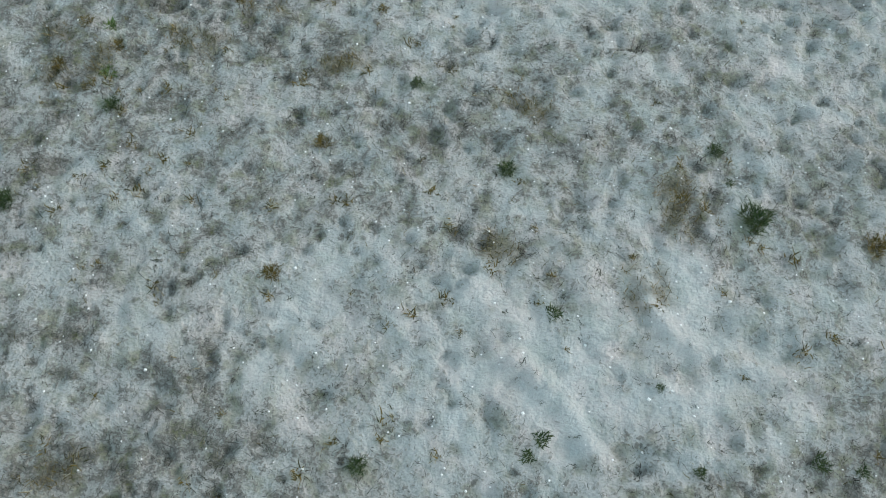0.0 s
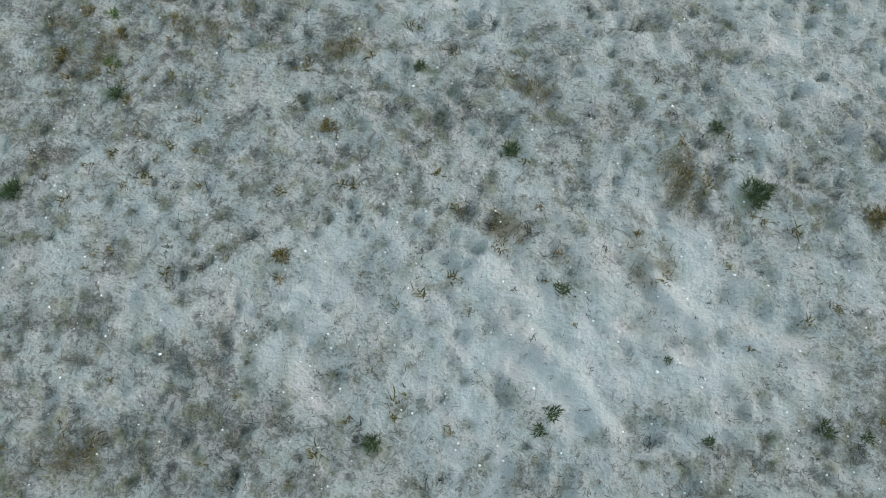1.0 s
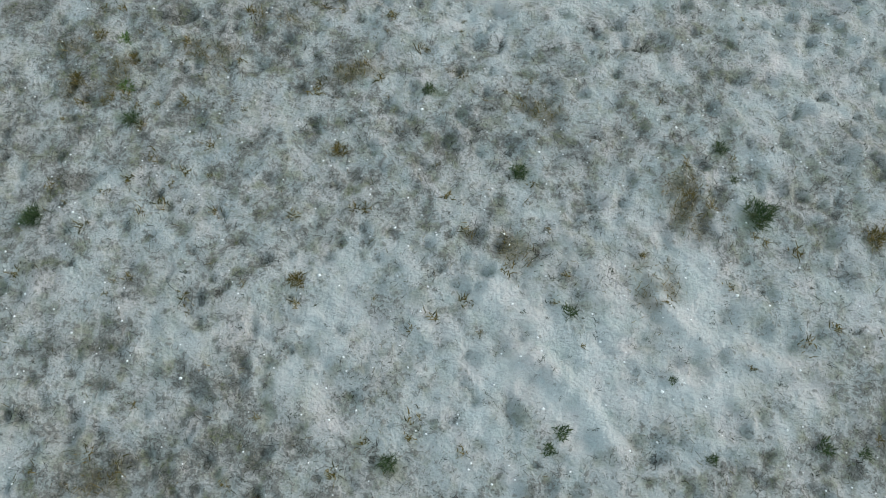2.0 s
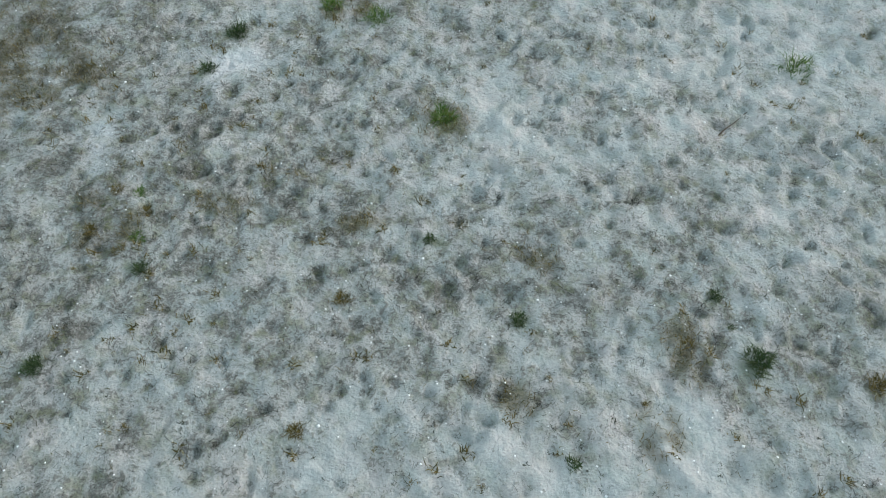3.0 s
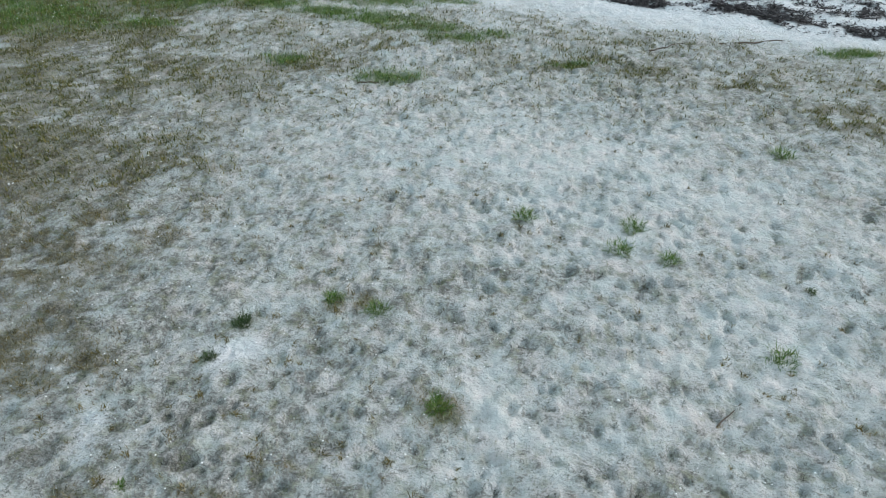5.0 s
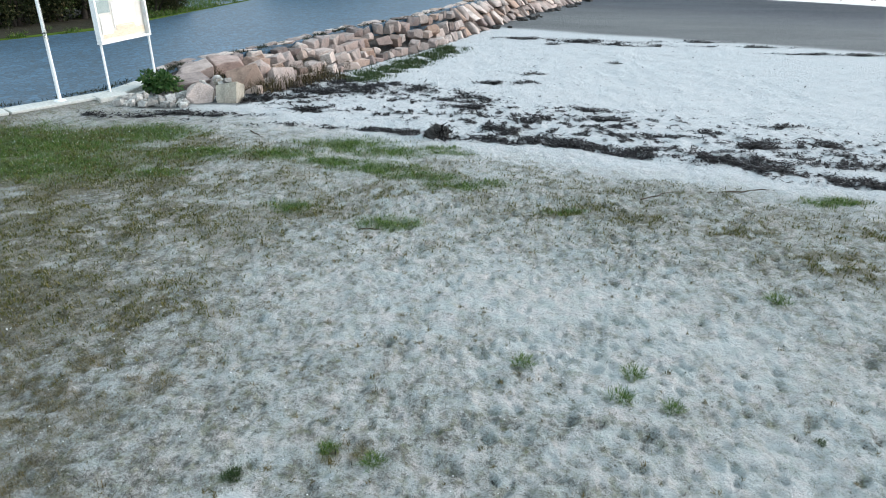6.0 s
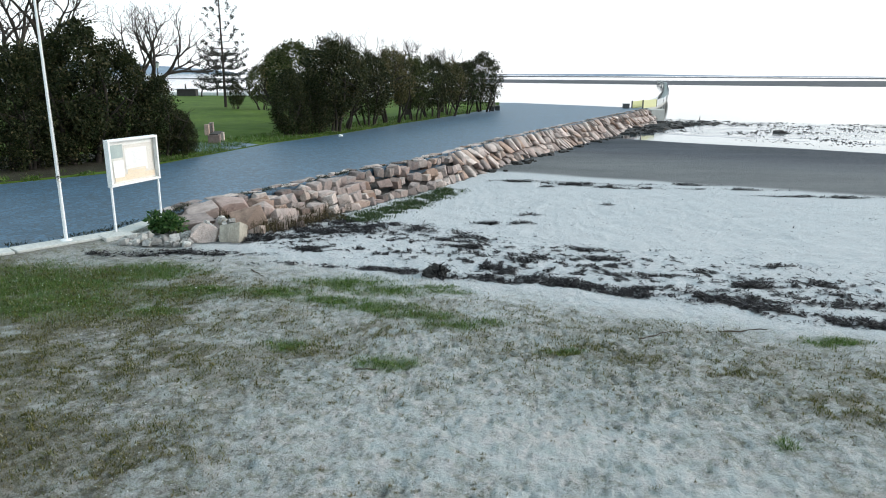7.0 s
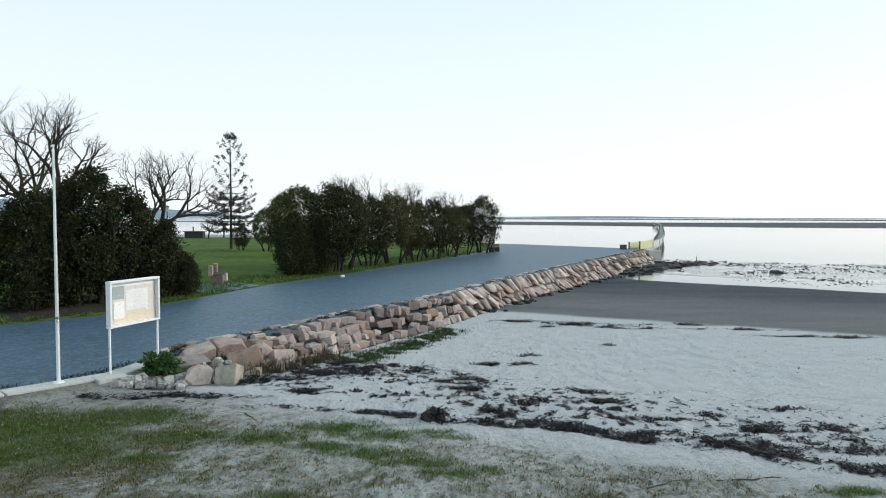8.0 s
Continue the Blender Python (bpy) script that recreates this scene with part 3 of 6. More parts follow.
M_SANDBANK = simple("far_mudbank", (0.06, 0.062, 0.066), (0.10, 0.10, 0.105), 0.9, 0.02, 0)
M_MUD = simple("wet_mud", (0.07, 0.072, 0.072), (0.12, 0.12, 0.118), 0.14, 1.2, 0.3, 0.03)
M_SOIL = simple("dark_leafy_soil", (0.022, 0.02, 0.014), (0.05, 0.046, 0.03), 0.95, 3.0, 0.8, 0.04)
# distance haze is put into the hills' own blue-grey colour
M_HILL = simple("haze_coloured_hills", (0.20, 0.25, 0.31), (0.27, 0.32, 0.38), 1.0, 0.004, 0)


# ---- building helpers ----
def link(name, me, mat, parent=None, label=""):
    if mat and not me.materials:
        me.materials.append(mat)
    ob = new(name, me)
    if parent is not None:
        ob.parent = parent
    if label:
        ob["label"] = label
    return ob


def part(name, bm, mat, parent=None, label="", smooth_faces=False):
    me = bpy.data.meshes.new(name)
    bm.normal_update()
    bm.to_mesh(me)
    bm.free()
    if smooth_faces:
        me.polygons.foreach_set("use_smooth", [True] * len(me.polygons))
    return link(name, me, mat, parent, label)


def arrays(name, verts, faces, mat, parent=None, label="", smooth_faces=False):
    """A mesh from numpy arrays; faces is a list of (k, 3 or 4) index arrays."""
    me = bpy.data.meshes.new(name)
    verts = np.asarray(verts, np.float32)
    loops = np.concatenate([f.ravel() for f in faces]).astype(np.int32)
    sizes = np.concatenate([np.full(len(f), f.shape[1]) for f in faces]).astype(np.int32)
    me.vertices.add(len(verts))
    me.vertices.foreach_set("co", verts.ravel())
    me.loops.add(len(loops))
    me.loops.foreach_set("vertex_index", loops)
    me.polygons.add(len(sizes))
    me.polygons.foreach_set("loop_start", np.concatenate([[0], np.cumsum(sizes)[:-1]]).astype(np.int32))
    if smooth_faces:
        me.polygons.foreach_set("use_smooth", np.ones(len(sizes), bool))
    me.update(calc_edges=True)
    me.validate()
    return link(name, me, mat, parent, label)


def empty(name, x=0.0, y=0.0, z=0.0, turn=0.0):
    ob = new(name)
    ob.matrix_basis = pose(x, y, z, 0, 0, turn)
    return ob


def box(bm, sx, sy, sz, m=None, bevel=0.0):
    r = bmesh.ops.create_cube(bm, size=1.0)
    bmesh.ops.scale(bm, vec=(sx, sy, sz), verts=r["verts"])
    if bevel:
        edges = list({e for v in r["verts"] for e in v.link_edges})
        out = bmesh.ops.bevel(bm, geom=edges, offset=bevel, segments=2, affect="EDGES", profile=0.6)
        verts = list({v for f in out["faces"] for v in f.verts})
    else:
        verts = r["verts"]
    if m is not None:
        bmesh.ops.transform(bm, matrix=m, verts=verts)
    return verts


def tube(verts, faces, pts, radii, sides=6):
    """Adds a tapering tube along pts to the lists."""
    base = len(verts)
    for i, p in enumerate(pts):
        d = (pts[min(i + 1, len(pts) - 1)] - pts[max(i - 1, 0)]).normalized()
        a = d.orthogonal().normalized()
        b = d.cross(a)
        for k in range(sides):
            w = 2 * math.pi * k / sides
            verts.append(p + radii[i] * (math.cos(w) * a + math.sin(w) * b))
    for i in range(len(pts) - 1):
        for k in range(sides):
            k2 = (k + 1) % sides
            faces.append((base + i * sides + k, base + i * sides + k2, base + (i + 1) * sides + k2, base + (i + 1) * sides + k))


def tubes_object(name, verts, faces, mat, parent=None, label=""):
    return arrays(name, np.array([tuple(v) for v in verts]), [np.array(faces)], mat, parent, label, True)


def ribbons(x, y, z, length, width, azimuth, rise, bend):
    """Thin bent blades: verts and faces. rise: angle above the level at the root; bend: change of azimuth (radians) and droop."""
    n = len(x)
    ca, sa = np.cos(azimuth), np.sin(azimuth)
    c2, s2 = np.cos(azimuth + bend), np.sin(azimuth + bend)
    h1, v1 = np.cos(rise) * length * 0.55, np.sin(rise) * length * 0.55
    r2 = rise * 0.55
    h2, v2 = np.cos(r2) * length * 0.45, np.sin(r2) * length * 0.45
    hw = width * 0.5
    p0 = np.stack([x, y, z], 1)
    p1 = p0 + np.stack([ca * h1, sa * h1, v1], 1)
    p2 = p1 + np.stack([c2 * h2, s2 * h2, v2], 1)
    side = np.stack([-sa * hw, ca * hw, np.zeros(n)], 1)
    verts = np.stack([p0 - side, p0 + side, p1 + side * 0.8, p1 - side * 0.8, p2], 1).reshape(-1, 3)
    b = np.arange(n)[:, None] * 5
    return verts, [b + np.array([[0, 1, 2, 3]]), b + np.array([[3, 2, 4]])]


def scatter(n, x0, x1, y0, y1, density, seed):
    r = np.random.RandomState(seed)
    x, y = r.uniform(x0, x1, n), r.uniform(y0, y1, n)
    keep = r.rand(n) < density(x, y)
    return x[keep], y[keep], r


# ---- ground ----
def axis(core, grow, low, high):
    """Grid lines: evenly over the core stretches (end, step), then ever wider to low and high."""
    start, *stretches = core
    lines = [start]
    for end, step in stretches:
        while lines[-1] < end - 1e-6:
            lines.append(lines[-1] + step)
    first, last = core[1][1], stretches[-1][1]
    while lines[-1] < high:
        last *= grow
        lines.append(lines[-1] + last)
    out = []
    p = start
    while p > low:
        first *= grow
        p -= first
        out.append(p)
    return np.array(out[::-1] + lines)


gx = axis((-8.5, (-4.2, 0.07), (-2.3, 0.032), (2.4, 0.019), (4.2, 0.032), (9.0, 0.075)), 1.09, -2500, 2500)
gy = axis((-3.4, (-0.2, 0.07), (3.4, 0.019), (5.5, 0.029), (9.0, 0.048), (16.0, 0.075), (30.0, 0.2)), 1.07, -1500, 3500)
GX, GY = np.meshgrid(gx, gy, indexing="ij")
gxf, gyf = GX.ravel(), GY.ravel()
idx = np.arange(len(gxf)).reshape(GX.shape)
quads = np.stack([idx[:-1, :-1], idx[1:, :-1], idx[1:, 1:], idx[:-1, 1:]], -1).reshape(-1, 4)
ground = arrays("ground", np.stack([gxf, gyf, height(gxf, gyf)], 1), [quads], M_GROUND, smooth_faces=True)
tagged(ground, "pale trampled sand with dead grass, sloping to wet beach", "ground", kind="structure")

WEED_SPOTS = [(-3.3, 16.0, 0.7, 0.4), (-3.0, 16.25, 0.7, 0.4), (-2.1, 16.75, 0.8, 0.4), (-1.3, 17.7, 0.65, 0.45), (-0.2, 17.05, 0.6, 0.28), (0.26, 15.7, 0.5, 0.22), (0.75, 16.2, 0.4, 0.25), (0.78, 14.87, 0.6, 0.18),
              (1.05, 12.7, 0.35, 0.25), (1.41, 13.46, 0.3, 0.12), (1.93, 13.9, 0.22, 0.1), (3.18, 15.3, 0.55, 0.18), (3.1, 14.1, 0.7, 0.15), (1.42, 18.7, 0.5, 0.12), (2.2, 19.1, 0.3, 0.12), (-2.74, 14.07, 0.35, 0.2),
              (-0.6, 14.1, 0.2, 0.1), (-1.85, 14.4, 0.12, 0.1), (0.68, 14.0, 0.3, 0.14), (4.0, 12.5, 0.4, 0.12), (5.5, 12.1, 0.4, 0.2), (5.0, 13.15, 0.3, 0.1), (2.8, 12.55, 0.35, 0.12), (7.05, 14.1, 0.4, 0.15), (7.0, 12.4, 0.5, 0.2), (6.6, 10.8, 0.8, 0.22),
              (6.2, 11.4, 0.7, 0.2), (-3.7, 16.8, 0.6, 0.7), (-2.9, 18.0, 0.6, 0.6), (-4.2, 14.9, 0.5, 0.2), (-2.2, 17.5, 0.8, 0.35), (4.6, 11.0, 0.6, 0.25), (-6.3, 13.25, 0.5, 0.15), (-5.0, 13.5, 0.9, 0.14), (-3.6, 15.3, 0.7, 0.3)]
TIDE_SPOTS = [(3.4, 28.6, 0.9, 0.22), (4.6, 28.3, 0.9, 0.26), (5.8, 27.9, 1.0, 0.3), (7.0, 27.3, 0.8, 0.24), (9.3, 28.2, 1.2, 0.12), (11.5, 27.0, 1.4, 0.12), (14.2, 25.4, 1.8, 0.12), (5.5, 23.0, 0.16, 0.1), (4.0, 27.2, 0.3, 0.1), (7.9, 27.0, 0.5, 0.12), (2.6, 21.0, 0.25, 0.1)]


def weed_cover(x, y):
    d = distance(x, y, WEED_LINE) + 0.35 * (fbm(x, y, 0.9, 1) - 0.5)
    broken = 0.35 + 0.3 * smooth(-4.0, -2.6, x) + 0.35 * smooth(0.3, 1.6, x)
    line = broken * (1 - smooth(0.05, 0.30 + 0.03 * np.clip(x, -4, 7), np.abs(d))) * smooth(0.42, 0.58, 0.6 * fbm(x, y, 0.4, 5, 3) + 0.4 * fbm(x, y, 0.1, 1, 2) + 0.08 * broken - 0.06)
    spots = blobs(x, y, WEED_SPOTS) * 1.8 * smooth(0.45, 0.60, 0.55 * fbm(x, y, 0.3, 2, 3) + 0.45 * fbm(x, y, 0.09, 4, 2))
    crumbs = 0.7 * smooth(0.70, 0.78, fbm(x, y, 0.14, 0, 2) + 0.2 * (fbm(x, y, 1.2, 3) - 0.5) + 0.07 * blobs(x, y, [(-3.8, 13.9, 2.6, 1.0), (0.5, 13.6, 2.6, 1.2), (3.5, 12.6, 2.5, 1.2)])) * smooth(11, 12.5, seaward(x, y)) * (1 - 0.97 * smooth(13, 17, seaward(x, y))) * (1 - smooth(26, 29, seaward(x, y)))
    tide = blobs(x, y, TIDE_SPOTS) * smooth(0.36, 0.56, fbm(x * 0.5, y, 0.35, 3)) * 1.8
    return np.clip(np.maximum.reduce([line, spots, crumbs, tide]), 0, 1)


u_all = seaward(gxf, gyf)
wet_line = u_all + 0.9 * (fbm(gxf, gyf, 3.0, 2) - 0.5)
land_in = inside(gxf, gyf, LAND)
# besides seaweed, the last field blackens the wall strip for shade between stones
fields = {"loose": np.maximum(smooth(8.6, 11.4, u_all), (0.05 + 0.75 * (gyf > 2.6)) * sample(SMOOTH_FIELD, gxf, gyf) * (gyf < 8)), "debris": debris(gxf, gyf), "turf": turf(gxf, gyf) + 0.9 * land_in, "dry_turf": np.maximum(dry_turf(gxf, gyf), 0.4 * soil_bank(gxf, gyf)),
          "soaked": smooth(34.0, 44.0, u_all + 4.0 * (fbm(gxf, gyf, 6.0, 4) - 0.5)), "wet": smooth(29.6, 30.6, wet_line) * (0.9 + 0.1 * smooth(38, 46, wet_line)), "weed_and_gap_shade": np.maximum.reduce([np.where(u_all < 40, 0.9 * smooth(0.32, 0.62, weed_cover(gxf, gyf)), 0), 0.9 * inside(gxf, gyf, WALL_TOP + WALL_TOE[::-1]), 0.75 * smooth(0.3, 0.7, blobs(gxf, gyf, [(-5.9, 14.2, 0.8, 0.4), (-5.0, 14.6, 0.8, 0.3)]))])}
for key, values in fields.items():
    ground.data.attributes.new(key, "FLOAT", "POINT").data.foreach_set("value", np.clip(values, 0, 1).astype(np.float32))

water = arrays("water", [(-2600, 20, WATER), (2600, 20, WATER), (2600, 3600, WATER), (-2600, 3600, WATER)], [np.array([[0, 1, 2, 3]])], M_WATER)
tagged(water, "calm bay water mirroring the bright evening sky", "water", kind="structure")


def wet_flats():
    """Rippled mud, strewn with pebbles and weed, that just breaks the surface of the shallows."""
    fx, fy = np.meshgrid(np.arange(8, 92, 0.42), np.arange(38, 92, 0.3), indexing="ij")
    x, y = fx.ravel(), fy.ravel()

    def shore(x, y):
        u = seaward(x, y) + 0.16 * np.clip(x - 23, -10, 14)
        return smooth(53.5, 57.5, u + 4.0 * (fbm(x, y, 6.0, 1) - 0.5)) * (1 - smooth(77.5, 80.5, seaward(x, y) + 2.0 * (fbm(x, y, 8.0, 4) - 0.5))) * smooth(0.5, 2.0, distance(x, y, WALL_TOE))

    def level(x, y):
        return WATER + 0.012 + 0.11 * (0.6 * fbm(x * 0.6, y, 0.7, 3, 2) + 0.4 * fbm(x * 0.35, y, 3.2, 2, 2) - 0.5) - 0.35 * (1 - shore(x, y))

    k = np.arange(len(x)).reshape(fx.shape)
    f = np.stack([k[:-1, :-1], k[1:, :-1], k[1:, 1:], k[:-1, 1:]], -1).reshape(-1, 4)
    ob = arrays("wet_flats", np.stack([x, y, level(x, y)], 1), [f], M_MUD, smooth_faces=True)
    tagged(ob, "rippled wet mud in the shallows", "mud flats", kind="structure")
    x, y, r = scatter(60000, 14, 80, 42, 90, lambda a, b: 0.6 * shore(a, b) * smooth(0.40, 0.62, fbm(a, b, 2.4, 5, 3)), 14)
    m = len(x)
    s = r.uniform(0.04, 0.15, m) * np.where(r.rand(m) < 0.06, 1.8, 1.0)
    z = np.maximum(level(x, y), WATER - 0.01)
    o = np.array([(1, 0, 0), (0.3, 0.9, 0), (-0.8, 0.6, 0), (-0.7, -0.7, 0), (0.5, -0.8, 0), (0.1, 0, 0.45)])
    tw = r.uniform(0, 6.28, m)[:, None]
    ox, oy = o[None, :, 0] * np.cos(tw) - o[None, :, 1] * np.sin(tw), o[None, :, 0] * np.sin(tw) + o[None, :, 1] * np.cos(tw)
    v = np.stack([x[:, None] + ox * s[:, None], y[:, None] + oy * s[:, None], z[:, None] - 0.02 + o[None, :, 2] * s[:, None]], -1).reshape(-1, 3)
    b = np.arange(m)[:, None] * 6
    f = np.concatenate([b + np.array([[q, (q + 1) % 5, 5]]) for q in range(5)])
    tagged(arrays("shore_pebbles", v, [f], M_DARK_ROCK), "dark pebbles and weed lumps strewn on the wet flats", "pebbles", kind="stuff")


wet_flats()


def slab(name, ring, top, thick, mat, label, category, parent=None):
    bm = bmesh.new()
    vs = [bm.verts.new((x, y, top)) for x, y in ring]
    f = bm.faces.new(vs)
    bm.normal_update()
    if f.normal.z < 0:
        f.normal_flip()
    ext = bmesh.ops.extrude_face_region(bm, geom=[f])
    for v in ext["geom"]:
        if isinstance(v, bmesh.types.BMVert):
            v.co.z -= thick
    bmesh.ops.recalc_face_normals(bm, faces=bm.faces[:])
    bmesh.ops.triangulate(bm, faces=[g for g in bm.faces if len(g.verts) > 4])
    ob = part(name, bm, mat, parent)
    return tagged(ob, label, category, kind="structure")


PATH_TOP, LAWN_TOP = 0.12, 0.15
outer = [(x - 0.1, y) for x, y in KERB[:-1]] + WALL_TOP
slab("promenade", outer + [(20.9, 72.0), (18.9, 74.0), (8.3, 84.2)] + INNER[::-1], PATH_TOP, 0.5, M_PAVING, "wide blue-grey promenade of small stone setts", "promenade")
slab("lawn", [(x - 0.02, y) for x, y in INNER] + [(-6.5, 99.0), (-40.0, 106.5), (-300.0, 114.0), (-300.0, 2.0)], LAWN_TOP, 0.4, M_LAWN, "short green park lawn behind the promenade", "lawn")
slab("planting_bed", [(-30.0, 4.3), (-18.6, 15.7), (-13.2, 21.6), (-11.3, 24.2), (-10.15, 28.4), (-10.9, 29.6), (-13.0, 30.0), (-17.5, 27.5), (-34.0, 12.0)], LAWN_TOP + 0.01, 0.15, M_SOIL, "bare dark soil and leaf litter under the shrubs", "planting bed")


# ---- far setting: mudbanks, hills, low quay ----
def bank(x0, x1, y0, y1, seed):
    """A long low mudbank with ragged, tapering ends."""
    n = 60
    xs = np.linspace(x0, x1, n)
    t = np.linspace(0, 1, n)
    taper = np.clip(np.minimum(t, 1 - t) * 6, 0.02, 1)
    mid, half = (y0 + y1) / 2, (y1 - y0) / 2
    wob = (vnoise(t * 7 + seed, t * 0 + seed, 1) - 0.5) * half * 0.9
    near, far = mid - half * taper + wob, mid + half * taper + wob * 0.5
    rows = [(near, -0.35), (near + (far - near) * 0.2, 0.15), (near + (far - near) * 0.6, 0.3), (far, -0.35)]
    v = np.concatenate([np.stack([xs, yy, np.full(n, WATER + dz)], 1) for yy, dz in rows])
    i = np.arange(n - 1)
    f = np.concatenate([np.stack([r * n + i, r * n + i + 1, (r + 1) * n + i + 1, (r + 1) * n + i], 1) for r in range(3)])
    ob = arrays("mudbank", v, [f], M_SANDBANK, smooth_faces=True)
    return tagged(ob, "low dark mudbank far out in the bay", "mudbank", "mudbanks in the bay")


bank(-260, 1300, 310, 690, 1)
bank(-500, 2300, 930, 1900, 9)


def ridge(name, az0, az1, far, top, seed, label):
    """Distant hills: a strip of sloping ground on an arc; top(t) gives its height along it."""
    n = 120
    t = np.linspace(0, 1, n)
    az = np.radians(az0 + (az1 - az0) * t)
    h = top(t) * (0.6 + 0.8 * fbm(t * 9 + seed, t * 0, 1.0, seed % 6))
    ring = [np.stack([d * np.sin(az), d * np.cos(az), zz], 1) for d, zz in ((far, np.full(n, WATER - 1)), (far * 1.02, WATER + h * 0.6), (far * 1.06, WATER + h))]
    i = np.arange(n - 1)
    f = np.concatenate([np.stack([r * n + i, r * n + i + 1, (r + 1) * n + i + 1, (r + 1) * n + i], 1) for r in range(2)])
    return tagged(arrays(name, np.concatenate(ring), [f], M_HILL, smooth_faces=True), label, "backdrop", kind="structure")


ridge("backdrop", -75, -16, 2300, lambda t: 50 * np.sin(t * math.pi) ** 0.6, 2, "hills across the bay, coloured pale blue for the haze")
ridge("backdrop_shore", -20, 75, 2400, lambda t: 2.2 + 3 * np.exp(-((t - 0.35) / 0.08) ** 2), 3, "thin far shore on the horizon")


# ---- kerb and stone revetment ----
def offset_line(line, d):
    out = []
    for i, p in enumerate(line):
        a, b = Vector(line[max(i - 1, 0)]), Vector(line[min(i + 1, len(line) - 1)])
        t = (b - a).normalized()
        out.append((p[0] - t.y * d, p[1] + t.x * d))
    return out


def kerb():
    """A concrete kerb cast in bays with open joints."""
    root = tagged(empty("kerb"), "pale worn concrete kerb along the paved promenade", "kerb", kind="structure")
    line = [Vector(p) for p in KERB]
    k = 0
    for a, b in zip(line[:-1], line[1:]):
        ln = (b - a).length
        n = max(1, round(ln / 1.5))
        d = (b - a) / ln
        turn = math.atan2(d.y, d.x)
        for i in range(n):
            c = a + d * ln * (i + 0.5) / n
            if c.y < 3:
                continue
            bm = bmesh.new()
            box(bm, ln / n - 0.008, 0.46, 0.5, None, 0.02)
            r = random.Random(k)
            for v in bm.verts:
                v.co += Vector((0, 0, r.uniform(-0.004, 0.004)))
            ob = part("kerb_bay", bm, M_CONCRETE, root)
            ob.matrix_basis = pose(c.x + 0.17 * d.y, c.y - 0.17 * d.x, 0.135 - 0.25, 0, 0, math.degrees(turn))
            k += 1
    return root


kerb()


def stone_mesh(name, seed, mat, blocky=0.75, count=15):
    """A quarried block: the hull of a few points near the faces of a box, with chipped corners."""
    r = random.Random(seed)
    bm = bmesh.new()
    for sx in (-1, 1):
        for sy in (-1, 1):
            for sz in (-1, 1):
                c = Vector((sx * r.uniform(0.36, 0.54), sy * r.uniform(0.38, 0.54), sz * r.uniform(0.34, 0.54)))
                for ax in range(1 + (r.random() < 0.55) + (r.random() < 0.3)):
                    v = c.copy()
                    v[(ax + seed) % 3] *= r.uniform(0.3, 0.85)
                    bm.verts.new(v)
    bmesh.ops.convex_hull(bm, input=bm.verts[:])
    bmesh.ops.delete(bm, geom=[v for v in bm.verts if not v.link_faces], context="VERTS")
    bmesh.ops.dissolve_limit(bm, angle_limit=radians(9), verts=bm.verts[:], edges=bm.edges[:])
    edges = [e for e in bm.edges if len(e.link_faces) == 2 and e.calc_face_angle(0) > 0.5]
    bmesh.ops.bevel(bm, geom=edges, offset=0.018, segments=1, affect="EDGES")
    bmesh.ops.triangulate(bm, faces=bm.faces[:])
    me = bpy.data.meshes.new(name)
    bm.normal_update()
    bm.to_mesh(me)
    bm.free()
    me.materials.append(mat)
    return me


def quarried(name, seed, mat):
    """A split block: an uneven box with one to three corners knocked off and worn edges."""
    r = random.Random(seed)
    bm = bmesh.new()
    chipped = r.sample(range(8), r.choice((2, 3, 4, 4)))
    for k in range(8):
        c = Vector([(1 if k >> a & 1 else -1) * r.uniform(0.27, 0.53) for a in range(3)])
        if k in chipped:
            for a in range(3):
                v = c.copy()
                v[a] *= r.uniform(0.2, 0.75)
                bm.verts.new(v)
        else:
            bm.verts.new(c)
    bmesh.ops.convex_hull(bm, input=bm.verts[:])
    bmesh.ops.delete(bm, geom=[v for v in bm.verts if not v.link_faces], context="VERTS")
    bmesh.ops.dissolve_limit(bm, angle_limit=radians(7), verts=bm.verts[:], edges=bm.edges[:])
    edges = [e for e in bm.edges if len(e.link_faces) == 2 and e.calc_face_angle(0) > 0.4]
    bmesh.ops.bevel(bm, geom=edges, offset=0.02, segments=1, affect="EDGES")
    bmesh.ops.triangulate(bm, faces=bm.faces[:])
    me = bpy.data.meshes.new(name)
    bm.normal_update()
    bm.to_mesh(me)
    bm.free()
    me.materials.append(mat)
    return me


STONES = [quarried("stone", 100 + k, M_STONE) for k in range(14)]
PALE_STONES = [quarried("rubble_stone", 200 + k, M_PALE_STONE) for k in range(8)]
DARK_ROCKS = [stone_mesh("rock", 300 + k, M_DARK_ROCK) for k in range(6)]


def along(line, s):
    """The point at share s of each segment count along a polyline: s runs 0 to len - 1."""
    i = min(int(s), len(line) - 2)
    return Vector(line[i]).lerp(Vector(line[i + 1]), s - i)


WALL_RUN = [0.0]
for p, q in zip(WALL_TOP[:-1], WALL_TOP[1:]):
    WALL_RUN.append(WALL_RUN[-1] + math.hypot(q[0] - p[0], q[1] - p[1]))


def wall_point(run, f, deep=0.0):
    """A place on the wall's face: run metres along its top, f from the top (0) to the toe (1), deep metres behind the face."""
    s = float(np.interp(run, WALL_RUN, range(len(WALL_RUN))))
    a, b = along(WALL_TOP, s), along(WALL_TOE, s)
    out = (b - a).normalized()
    p = a.lerp(b, f) - out * deep
    toe = float(np.interp(run, WALL_RUN, WALL_TOE_Z))
    return Vector((p.x, p.y, 0.13 + (toe - 0.13) * f))


